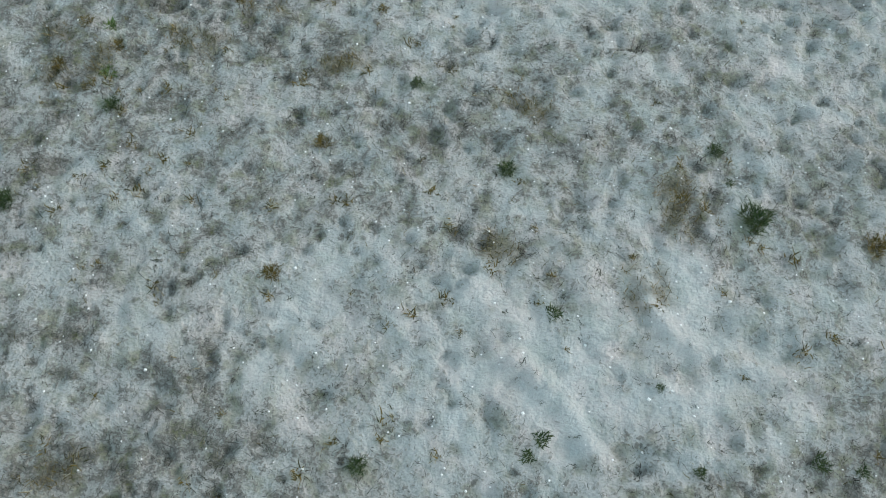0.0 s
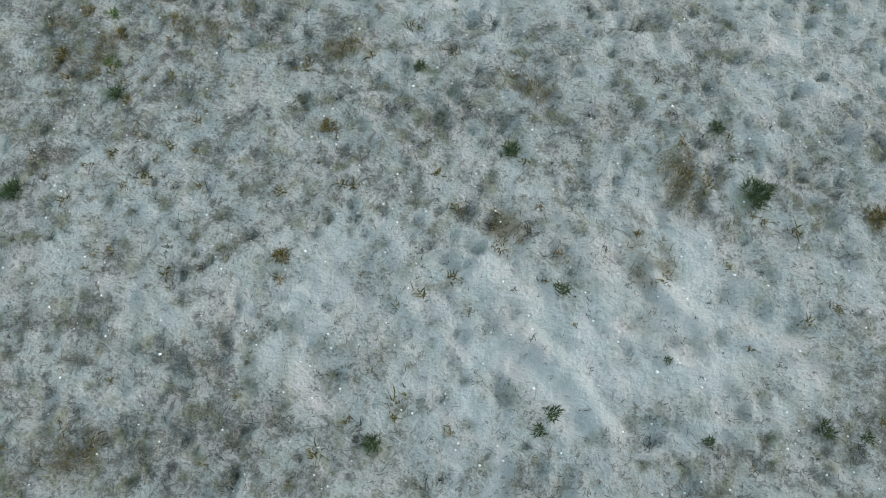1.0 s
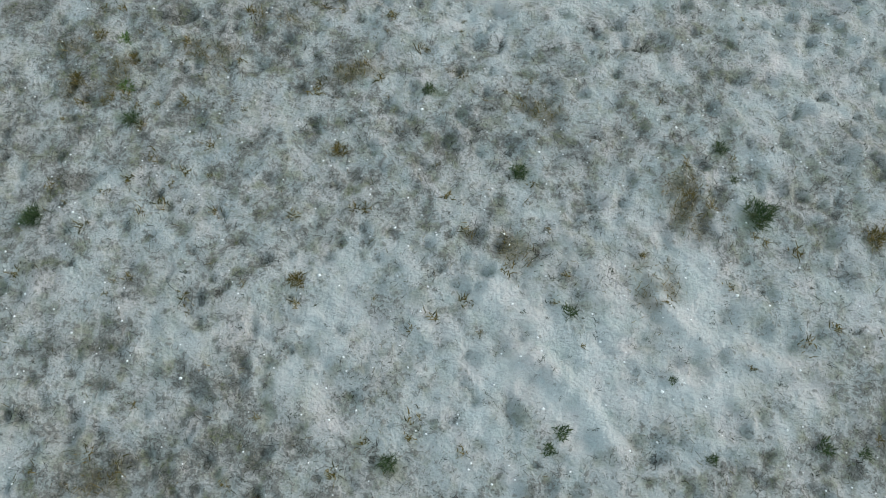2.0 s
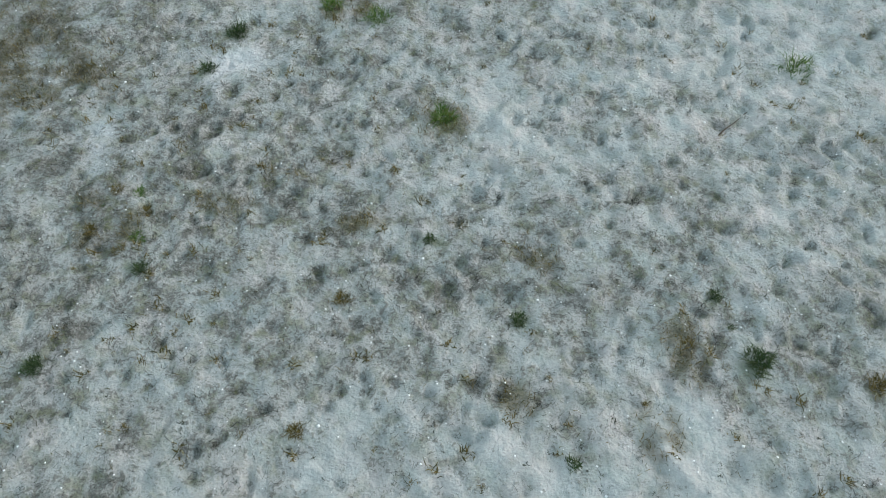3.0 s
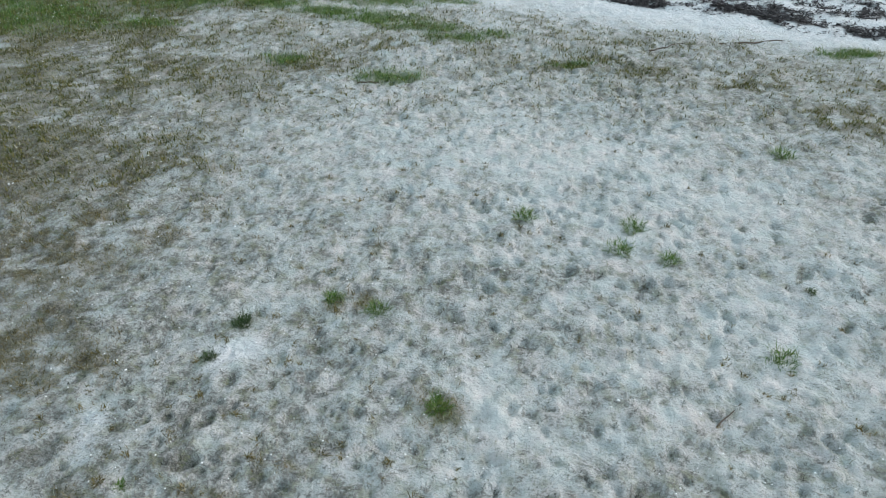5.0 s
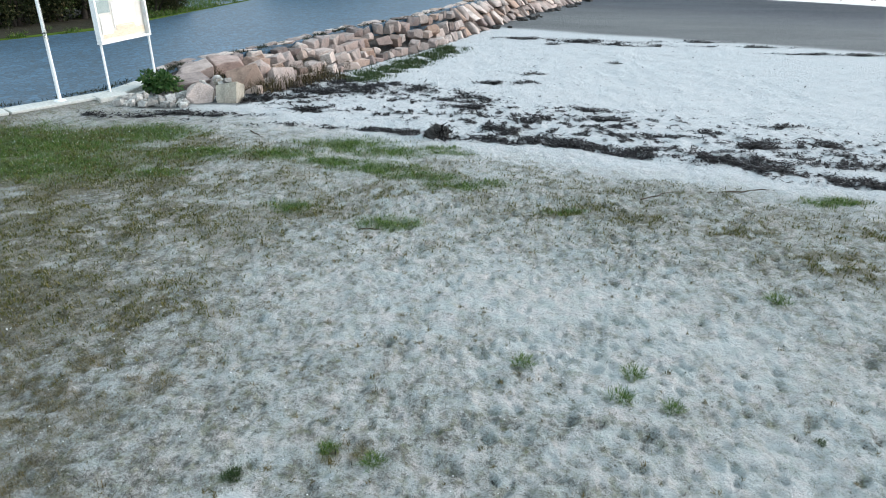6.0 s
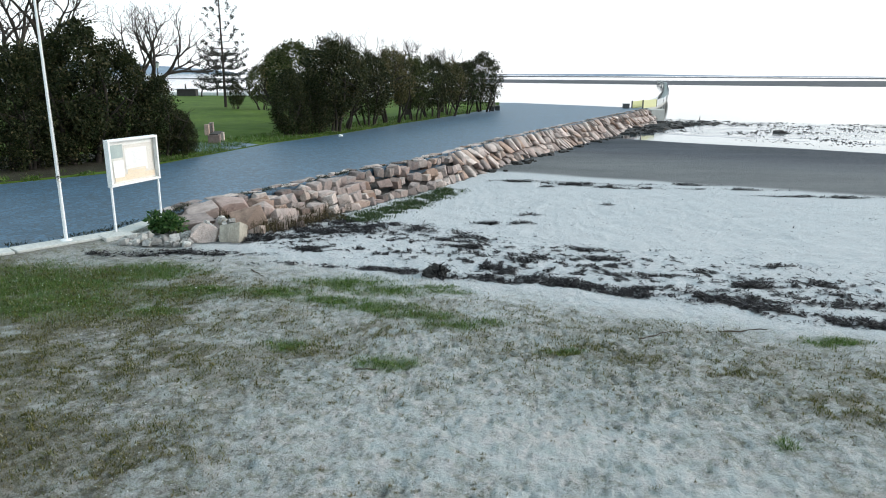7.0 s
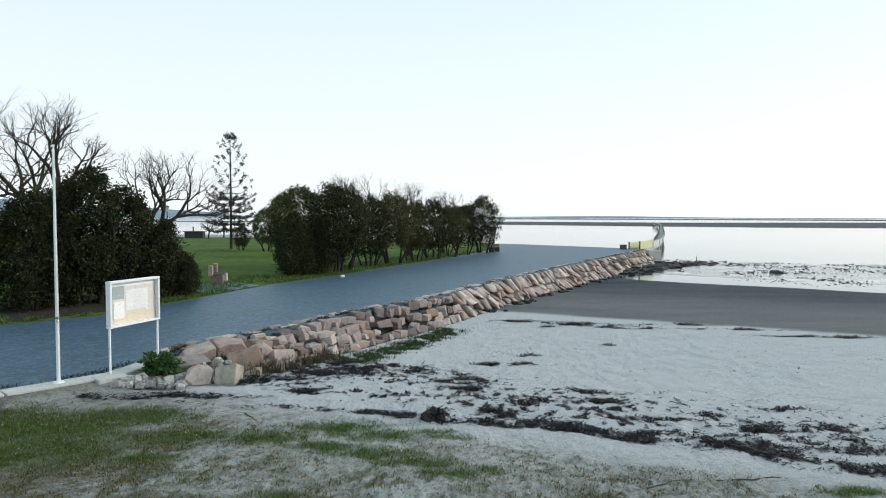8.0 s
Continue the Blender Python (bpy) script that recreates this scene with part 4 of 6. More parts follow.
WALL_TOE_Z = [float(height(x, y)) - 0.1 for x, y in WALL_TOE]


def wall_stone(r, run0, run1, f0, f1, lean, proud, rough=1.0):
    """One fitted block: an uneven outline on the face, chamfered, and a body that reaches back into the bank."""
    ring = []
    for a, b in ((0, 0), (0.5, 0), (1, 0), (1, 0.5), (1, 1), (0.5, 1), (0, 1), (0, 0.5)):
        corner = a != 0.5 and b != 0.5
        cut = (r.uniform(0.2, 0.34) if r.random() < 0.22 else r.uniform(-0.02, 0.08)) if corner else r.uniform(-0.03, 0.06)
        u = a + (cut if a < 0.5 else -cut if a > 0.5 else r.uniform(-0.2, 0.2))
        w = b + (cut * r.uniform(0.5, 1.0) if b < 0.5 else -cut * r.uniform(0.5, 1.0) if b > 0.5 else r.uniform(-0.2, 0.2))
        ring.append((u, w))
    swing = r.uniform(-0.3, 0.3) * (rough - 0.6)
    wide, tall = run1 - run0, 1.5 * (f1 - f0)
    ring = [(0.5 + (u - 0.5) * math.cos(swing) - (w - 0.5) * math.sin(swing) * tall / wide, 0.5 + (w - 0.5) * math.cos(swing) + (u - 0.5) * math.sin(swing) * wide / tall) for u, w in ring]
    tu, tw = r.uniform(-0.24, 0.24) * rough, r.uniform(-0.3, 0.16) * rough
    rows = []
    for shrink, back in ((0.86, 0.0), (0.92, 0.025), (0.93, 0.16), (0.82, r.uniform(0.4, 0.6))):
        for u, w in ring:
            cu, cw = 0.5 + (u - 0.5) * shrink, 0.5 + (w - 0.5) * shrink
            run = run0 + (run1 - run0) * cu + lean * (f0 + (f1 - f0) * cw)
            rows.append(wall_point(run, f0 + (f1 - f0) * cw, back - proud + tu * (u - 0.5) + tw * (w - 0.5) + r.uniform(-0.012, 0.012)))
    i0 = r.randrange(4)  # the face breaks along a ridge into two planes
    a, b = rows[i0], rows[i0 + 4]
    out = (wall_point(run0, 0.5, -0.1) - wall_point(run0, 0.5, 0.0)).normalized()
    lift = r.uniform(-0.02, 0.09) * rough
    a, b = a + out * lift, b + out * lift * r.uniform(0.3, 1.0)
    rows[i0], rows[i0 + 4] = a, b
    rows.append((a + b) / 2)
    faces = [(i, (i + 1) % 8, 32) for i in range(8)]
    for k in range(3):
        for i in range(8):
            n = (i + 1) % 8
            faces += [(8 * k + i, 8 * k + 8 + i, 8 * k + n), (8 * k + n, 8 * k + 8 + i, 8 * k + 8 + n)]
    return rows, faces


def revetment():
    root = tagged(empty("stone_revetment"), "sloping wall of pinkish granite blocks holding the promenade", "stone wall", kind="structure")
    r = random.Random(5)
    stones = []
    end = WALL_RUN[-1]
    # stepped rows of loose blocks at the near end, where the bank is flat
    run, near = 1.9, 0
    while run < 15.0:
        a, b = wall_point(run, 0.0), wall_point(run, 1.0)
        t = wall_point(run + 0.2, 0.0) - a
        turn = math.degrees(math.atan2(t.y, t.x))
        n = max(3, round((b - a).length / 0.52))
        for k in range(n):
            p = wall_point(run + r.uniform(-0.12, 0.12) + (0.28 if k % 2 else 0.0), (k + 0.4 + r.uniform(-0.12, 0.12)) / n)
            long, deep, tall = r.uniform(0.34, 0.72), r.uniform(0.38, 0.58), r.uniform(0.34, 0.48)
            if r.random() < 0.2:
                long, deep, tall = 0.6 * long, 0.7 * deep, 0.75 * tall
            ob = new("stone", STONES[r.randrange(len(STONES))])
            ob.parent = root
            top = (0.11 if k == 0 else p.z + 0.11) + r.uniform(-0.07, 0.08)
            ob.matrix_basis = pose(p.x, p.y, top - 0.5 * tall, r.uniform(-6, 6) if k == 0 else r.uniform(-30, 8), r.uniform(-12, 12), turn + r.uniform(-32, 32)) @ Matrix.Diagonal((long, deep, tall, 1))
            near += 1
        run += r.uniform(0.44, 0.6)
    # the wall goes up in short lengths, each with its own split into courses
    while run < end:
        span = r.uniform(1.4, 2.6)
        far = float(smooth(12, 24, np.array(run)))
        lean = 0.42 * far + r.uniform(-0.35, 0.35) * (1 - 0.5 * far)
        rough = 1.6 - 0.65 * far
        deep = (wall_point(run + 0.5 * span, 1.0) - wall_point(run + 0.5 * span, 0.0)).length
        n = max(2, round(deep / 0.72 + r.uniform(-0.3, 0.5) * far + 0.3 * (1 - far)))
        cuts = [0.0] + [(k + r.uniform(-0.16, 0.16)) / n for k in range(1, n)] + [1.02]
        for f0, f1 in zip(cuts[:-1], cuts[1:]):
            p = run
            while p < run + span - 0.2:
                w = min(r.choice((0.38, 0.5, 0.62, 0.9)) * r.uniform(0.85, 1.15) * (0.84 + 0.06 * far), run + span - p)
                if run + span - p - w < 0.25:
                    w = run + span - p
                bump_ = r.uniform(-0.1, 0.17) * rough
                if r.random() < 0.22 and f1 - f0 > 0.3:
                    mid = (f0 + f1) / 2 + r.uniform(-0.05, 0.05)
                    stones.append(wall_stone(r, p, p + w, f0, mid, lean, bump_, rough))
                    stones.append(wall_stone(r, p, p + w, mid, f1, lean, bump_ + r.uniform(-0.1, 0.1), rough))
                else:
                    stones.append(wall_stone(r, p, p + w, f0, f1, lean, bump_, rough))
                p += w
        run += span
    for rows, faces in stones[:300 - near]:
        arrays("stone", rows, [np.array(faces)], M_STONE, root)
    rest, base = ([], []), 0
    for rows, faces in stones[300 - near:]:
        rest[0].extend(rows)
        rest[1].append(np.array(faces) + base)
        base += len(rows)
    if base:
        far = arrays("far_stones", rest[0], [np.concatenate(rest[1])], M_STONE, root)
        far["kind"] = "stuff"
    # packed earth behind the joints, coloured near-black to stand in for their shade
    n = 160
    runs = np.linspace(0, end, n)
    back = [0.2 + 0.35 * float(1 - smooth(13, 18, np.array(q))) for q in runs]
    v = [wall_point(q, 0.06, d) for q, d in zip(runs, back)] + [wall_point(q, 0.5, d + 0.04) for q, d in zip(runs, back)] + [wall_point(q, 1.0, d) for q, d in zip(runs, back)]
    i = np.arange(n - 1)
    f = np.concatenate([np.stack([k * n + i, k * n + i + 1, (k + 1) * n + i + 1, (k + 1) * n + i], 1) for k in range(2)])
    arrays("earth_core", v, [f], M_DARK_ROCK, root, "earth behind the joints, blackened to give their shade", True)
    # thin flat stones laid along the edge of the paving
    for k in range(125):
        q = 1.0 + (end - 2.0) * (k + r.uniform(-0.35, 0.35)) / 125
        a = wall_point(max(q, 0.1), 0.0, r.uniform(0.18, 0.36))
        b = wall_point(q + 0.1, 0.0, 0.3) - wall_point(q, 0.0, 0.3)
        ob = new("edge_stone", STONES[r.randrange(len(STONES))])
        ob.parent = root
        ob.matrix_basis = pose(a.x, a.y, 0.085 + r.uniform(0, 0.03), r.uniform(-4, 4), r.uniform(-4, 4), math.degrees(math.atan2(b.y, b.x)) + r.uniform(-20, 20)) @ Matrix.Diagonal((r.uniform(0.3, 0.75), r.uniform(0.25, 0.45), r.uniform(0.1, 0.2), 1))
    return root


revetment()


def corner_blocks():
    """The large tumbled blocks that end the revetment beside the kerb."""
    r = random.Random(11)
    pink, pale = "large tumbled pinkish granite block at the wall's end", "large pale squared block with a bored hole at the wall's end"
    # x, y, top, width, depth, height, turn, tip, stone
    for x, y, top, sx, sy, sz, turn, tip, k in ((-4.55, 14.85, 0.30, 0.62, 0.6, 0.62, -8, -6, -1), (-5.16, 14.8, 0.24, 0.78, 0.62, 0.56, 18, -16, 3), (-5.75, 15.75, 0.24, 1.0, 0.8, 0.34, 28, 4, 5),
                                                (-5.95, 16.95, 0.22, 1.25, 0.8, 0.34, 34, 3, 7), (-5.5, 17.85, 0.30, 1.15, 0.8, 0.42, 38, 4, 2), (-4.6, 16.35, 0.32, 0.92, 0.7, 0.6, 24, -8, 0),
                                                (-5.1, 15.75, 0.16, 0.55, 0.5, 0.4, 50, 10, 8), (-4.95, 16.9, 0.14, 0.6, 0.5, 0.45, 15, 12, 9), (-4.85, 18.2, 0.26, 0.8, 0.6, 0.45, 45, -5, 6),
                                                (-4.1, 17.35, 0.16, 0.85, 0.6, 0.6, 50, -14, 10), (-4.35, 15.75, -0.02, 0.7, 0.5, 0.4, 12, -10, 12), (-4.5, 17.35, 0.26, 0.55, 0.5, 0.4, 66, 6, 11),
                                                (-3.6, 17.0, -0.1, 0.6, 0.5, 0.4, 40, -12, 4), (-3.95, 16.5, -0.02, 0.6, 0.5, 0.45, 30, -12, 13), (-6.35, 17.6, 0.17, 0.9, 0.6, 0.2, 60, 2, 1)):
        ob = new("granite_block", PALE_STONES[3] if k < 0 else STONES[k])
        ob.matrix_basis = pose(x, y, top - 0.5 * sz, 2.0 * tip, r.uniform(-17, 17), turn + r.uniform(-12, 12)) @ Matrix.Diagonal((0.86 * sx, 0.9 * sy, sz, 1))
        tagged(ob, pale if k < 0 else pink, "stone block", "blocks at the wall's end")
    for k in range(10):
        x, y, s = -5.0 + r.uniform(-0.35, 0.3), 15.35 + r.uniform(-0.2, 0.4), r.uniform(0.12, 0.24)
        ob = new("rubble_stone", PALE_STONES[r.randrange(8)])
        ob.matrix_basis = pose(x, y, 0.16 + r.uniform(-0.03, 0.05), r.uniform(-25, 25), r.uniform(-25, 25), r.uniform(0, 360)) @ Matrix.Diagonal((s * 1.3, s, s * 0.8, 1))
        tagged(ob, "pale grey loose stone among the large blocks", "stone", "loose stones by the kerb")


corner_blocks()


def rubble():
    r = random.Random(21)
    laid = []
    while len(laid) < 74:
        f = r.random()
        x, y = -6.55 + 1.25 * f, 14.05 + 0.25 * f + r.uniform(-0.2, 0.75) * (0.5 + 0.5 * f)
        s = r.uniform(0.12, 0.22)
        if any(math.hypot(x - a, y - b) < 0.36 * (s + c) for a, b, c in laid):
            s = 0.09
            if any(math.hypot(x - a, y - b) < 0.26 * (s + c) for a, b, c in laid):
                continue
        laid.append((x, y, s))
        z = float(height(x, y))
        ob = new("rubble_stone", PALE_STONES[r.randrange(8)])
        ob.matrix_basis = pose(x, y, z + 0.3 * s + 0.1 * max(0.0, y - 14.3), r.uniform(-25, 25), r.uniform(-25, 25), r.uniform(0, 360)) @ Matrix.Diagonal((s * 1.2, s, s * 0.85, 1))
        tagged(ob, "pale grey loose stone beside the kerb", "stone", "loose stones by the kerb")

    def rock(x, y, s, squat, label, group):
        ob = new("rock", DARK_ROCKS[r.randrange(6)])
        ob.matrix_basis = pose(x, y, max(float(height(x, y)), WATER - 0.06) + 0.2 * s * squat, r.uniform(-14, 14), r.uniform(-14, 14), r.uniform(0, 360)) @ Matrix.Diagonal((s * r.uniform(1.0, 1.8), s, s * squat, 1))
        tagged(ob, label, "rock", group)

    for k in range(150):
        f = r.random()
        b = along(WALL_TOE, 6.9 + 2.1 * f)
        off = r.random() ** 1.5 * (0.8 + 4.4 * f)
        rock(b.x + 0.3 + off, b.y - 0.3 - 0.2 * off + r.uniform(-0.4, 0.9), r.uniform(0.3, 0.75), r.uniform(0.45, 0.75), "dark weed-covered rock on the wet flats", "dark rocks below the quay end")
    for k in range(34):
        rock(r.uniform(23.5, 29.5), r.uniform(66.0, 73.5), r.uniform(0.25, 0.5), r.uniform(0.3, 0.6), "small dark weed-covered rock in the shallows", "dark rocks below the quay end")
    for k in range(70):
        b = along(WALL_TOE, 4.6 + 3.2 * r.random())
        rock(b.x + r.uniform(0.0, 0.7), b.y - r.uniform(0.0, 0.4), r.uniform(0.12, 0.34), 0.7, "small dark rock at the foot of the stone wall", "dark rocks at the wall's foot")


rubble()


# ---- notice board, flagpole and plant ----
def notice_board():
    """A glazed white notice case on two posts. Local x runs along the case, y towards the reader."""
    fx, fy, sx, sy = -6.99, 14.6, -6.54, 16.0
    width = math.hypot(sx - fx, sy - fy)
    root = tagged(empty("notice_board", (fx + sx) / 2, (fy + sy) / 2, 0.13, math.degrees(math.atan2(sy - fy, sx - fx))),
                  "white glazed notice case with faded papers on two thin posts", "notice board")
    w, lo, hi, deep = width, 0.98, 1.92, 0.12
    for sx_ in (-1, 1):
        bm = bmesh.new()
        box(bm, 0.038, 0.038, lo + 0.06, Matrix.Translation((sx_ * (w / 2 - 0.0225), 0, (lo + 0.06) / 2)), 0.006)
        part("post", bm, M_WHITE, root)
    bm = bmesh.new()
    box(bm, w - 0.02, 0.02, hi - lo - 0.02, Matrix.Translation((0, deep / 2 - 0.02, (hi + lo) / 2)))
    part("back_panel", bm, M_BACKING, root)
    for name, size, at in (("frame_top", (w + 0.02, deep, 0.05), (0, 0, hi)), ("frame_bottom", (w + 0.02, deep, 0.045), (0, 0, lo)),
                           ("frame_side", (0.05, deep, hi - lo - 0.055), (-w / 2 + 0.02, 0, (hi + lo) / 2)), ("frame_side", (0.05, deep, hi - lo - 0.055), (w / 2 - 0.02, 0, (hi + lo) / 2))):
        bm = bmesh.new()
        box(bm, *size, Matrix.Translation(at), 0.006)
        part(name, bm, M_WHITE, root)
    papers = ((-0.46, 0.23, 0.40, 0.28, M_PAPER_GREY, "faded grey-green print"), (0.12, 0.02, 0.66, 0.50, M_PAPER, "sun-bleached blank sheet"), (-0.42, -0.14, 0.3, 0.36, M_PAPER, ""),
              (0.0, 0.40, 1.25, 0.10, M_PAPER, ""), (0.05, -0.34, 1.2, 0.12, M_PAPER_TAN, "yellowed paper strip"), (0.1, -0.22, 0.55, 0.10, M_PAPER_TAN, ""))
    for k, (px, pz, pw, ph, mt, lab) in enumerate(papers):
        bm = bmesh.new()
        box(bm, pw, 0.003, ph, pose(px, deep / 2 - 0.034 - 0.0045 * (k % 3), (hi + lo) / 2 + pz, 0, 0, 0))
        sheet = part("paper", bm, mt, root, lab)
        if k == 1:
            printed = sheet
    r = random.Random(3)
    for k in range(14):
        bm = bmesh.new()
        box(bm, r.uniform(0.2, 0.5), 0.002, 0.012, Matrix.Translation((0.12, deep / 2 - 0.052, (hi + lo) / 2 + 0.22 - 0.032 * k)))
        part("print_line", bm, M_INK, printed)
    bm = bmesh.new()
    box(bm, w - 0.06, 0.004, hi - lo - 0.08, Matrix.Translation((0, -deep / 2 + 0.02, (hi + lo) / 2)))
    pane = part("pane", bm, M_GLASS, root)
    pane.visible_shadow = False
    bm = bmesh.new()
    box(bm, 0.6, 0.42, 0.3, None, 0.02)
    pl = part("footing_block", bm, M_CONCRETE)
    pl.matrix_basis = pose(-6.86, 14.35, 0.0, 0, 0, 48)
    tagged(pl, "rough concrete footing block under the notice board", "concrete block")
    return root


notice_board()


def flagpole():
    root = tagged(empty("flagpole", -7.63, 13.83, 0.135), "tall thin white flagpole on the kerb, without a flag", "flagpole")
    v, f = [], []
    tube(v, f, [Vector((0, 0, 0)), Vector((0, 0, 0.02)), Vector((0, 0, 2.2)), Vector((0, 0, 4.6)), Vector((0, 0, 4.66))], [0.038, 0.036, 0.033, 0.024, 0.004], 12)
    tubes_object("pole", v, f, M_WHITE, root)
    bm = bmesh.new()
    bmesh.ops.create_uvsphere(bm, u_segments=10, v_segments=6, radius=0.03)
    bmesh.ops.translate(bm, vec=(0, 0, 4.68), verts=bm.verts[:])
    part("finial", bm, M_WHITE, root, smooth_faces=True)
    bm = bmesh.new()
    box(bm, 0.03, 0.14, 0.025, Matrix.Translation((0.02, -0.05, 1.3)), 0.006)
    cleat = part("cleat", bm, M_METAL, root)
    v, f = [], []
    tube(v, f, [Vector((0.04 + 0.03 * math.sin(k), -0.05 + 0.03 * math.cos(k * 1.7), 1.34 - 0.02 * k)) for k in range(9)], [0.011] * 9, 6)
    tubes_object("rope_knot", v, f, M_ROPE, cleat)
    v, f = [], []
    tube(v, f, [Vector((0.045, -0.03, 1.3)), Vector((0.05, -0.035, 2.8)), Vector((0.035, -0.02, 4.58))], [0.004] * 3, 5)
    tubes_object("halyard", v, f, M_ROPE, root)
    bm = bmesh.new()
    bmesh.ops.create_cone(bm, cap_ends=True, segments=16, radius1=0.11, radius2=0.1, depth=0.025)
    bmesh.ops.translate(bm, vec=(0, 0, 0.0125), verts=bm.verts[:])
    part("base_plate", bm, M_WHITE, root)
    return root


flagpole()


def leaf_cloud(centres, spread, per, size, seed, flat=0.6):
    """Leaves round the given centres: folded diamonds, as arrays."""
    r = np.random.RandomState(seed)
    c = np.repeat(np.asarray(centres), per, 0)
    sp = np.repeat(np.asarray(spread), per)[:, None]
    d = r.normal(size=c.shape)
    d /= np.linalg.norm(d, axis=1)[:, None]
    p = c + d * sp * (r.rand(len(c), 1) ** 0.45)
    along_ = d + r.normal(size=c.shape) * 0.8
    along_ /= np.linalg.norm(along_, axis=1)[:, None]
    side = np.cross(along_, r.normal(size=c.shape))
    side /= np.linalg.norm(side, axis=1)[:, None]
    s = size * r.uniform(0.6, 1.3, (len(c), 1))
    up = np.cross(along_, side) * s * 0.15
    v = np.stack([p, p + along_ * s * 0.5 + side * s * 0.27 + up, p + along_ * s, p + along_ * s * 0.5 - side * s * 0.27 + up], 1).reshape(-1, 3)
    b = np.arange(len(c))[:, None] * 4
    return v, [b + np.array([[0, 1, 2]]), b + np.array([[0, 2, 3]])]


def beach_plant():
    r = np.random.RandomState(4)
    root = tagged(empty("coastal_plant", -6.15, 15.15, 0.12), "bushy bright green plant among stones beside the kerb", "plant")
    rr_ = random.Random(9)
    spots_ = [(rr_.uniform(-0.28, 0.28), rr_.uniform(-0.24, 0.24), rr_.uniform(0.04, 0.24)) for k in range(30)]
    v, f = leaf_cloud(spots_, [0.12] * 30, 26, 0.13, 4)
    arrays("leaves", v, f, M_PLANT, root)
    v, f = [], []
    for k in range(9):
        w = 0.7 * k
        tube(v, f, [Vector((0, 0, -0.15)), Vector((0.1 * math.cos(w), 0.1 * math.sin(w), 0.12)), Vector((0.2 * math.cos(w), 0.2 * math.sin(w), 0.22))], [0.012, 0.009, 0.005], 5)
    tubes_object("stems", v, f, M_BARK, root)
    return root


beach_plant()


# ---- trees ----
def wander(r, p, d, length, steps, bend):
    pts = [p.copy()]
    for k in range(steps):
        d = (d + Vector((r.uniform(-1, 1), r.uniform(-1, 1), r.uniform(-0.6, 0.8))) * bend).normalized()
        p = p + d * (length / steps)
        pts.append(p.copy())
    return pts, d


def evergreen(name, seed, h, rad, skirt, leaf, label, clumps=150, per=58, stems=5):
    """A many-stemmed evergreen: bare leaning stems and an uneven crown of leaf clumps. skirt: height at which leaves begin."""
    r = random.Random(seed)
    root = tagged(empty(name), label, "tree")
    v, f = [], []
    tips = []
    for k in range(stems):
        w = 6.28 * k / stems + r.uniform(-0.5, 0.5)
        p = Vector((0.22 * rad * math.cos(w), 0.22 * rad * math.sin(w), -0.1))
        d = Vector((0.3 * math.cos(w), 0.3 * math.sin(w), 1)).normalized()
        pts, d2 = wander(r, p, d, h * r.uniform(0.55, 0.75), 6, 0.22)
        r0 = r.uniform(0.06, 0.11)
        tube(v, f, pts, [r0 * (1 - 0.11 * i) for i in range(len(pts))], 6)
        tips += pts[3:]
        for q in range(4):
            i = r.randrange(2, len(pts) - 1)
            w2 = r.uniform(0, 6.28)
            b, _ = wander(r, pts[i], Vector((math.cos(w2), math.sin(w2), r.uniform(0.2, 0.9))).normalized(), rad * r.uniform(0.5, 0.95), 4, 0.3)
            tube(v, f, b, [r0 * 0.45, r0 * 0.35, r0 * 0.25, r0 * 0.15, r0 * 0.08], 5)
            tips.append(b[-1])
    tubes_object("trunk", v, f, M_BARK, root)
    centres, spread = [], []
    lobes = [(r.uniform(0, 6.28), r.uniform(0.55, 1.0), r.uniform(0.3, 1.0)) for k in range(7)]
    while len(centres) < clumps:
        w, t = r.uniform(0, 6.28), r.random()
        z = skirt + (h - skirt) * t
        prof = (0.35 + 0.65 * math.sin(math.pi * min(1, 0.18 + 0.82 * t) ** 0.9)) if skirt < 0.6 else math.sin(math.pi * (0.12 + 0.84 * t)) ** 0.7
        lob = max(0.62, max(g * math.exp(-((math.sin((w - a) / 2) / 0.45) ** 2) - ((t - e) / 0.5) ** 2) for a, g, e in lobes) * 1.1)
        q = rad * prof * lob * (r.random() ** 0.3)
        centres.append((q * math.cos(w), q * math.sin(w), z + r.uniform(-0.2, 0.2)))
        spread.append(r.uniform(0.22, 0.48))
    vv, ff = leaf_cloud(centres, spread, per, 0.135, seed)
    arrays("crown", vv, ff, leaf, root)
    return root


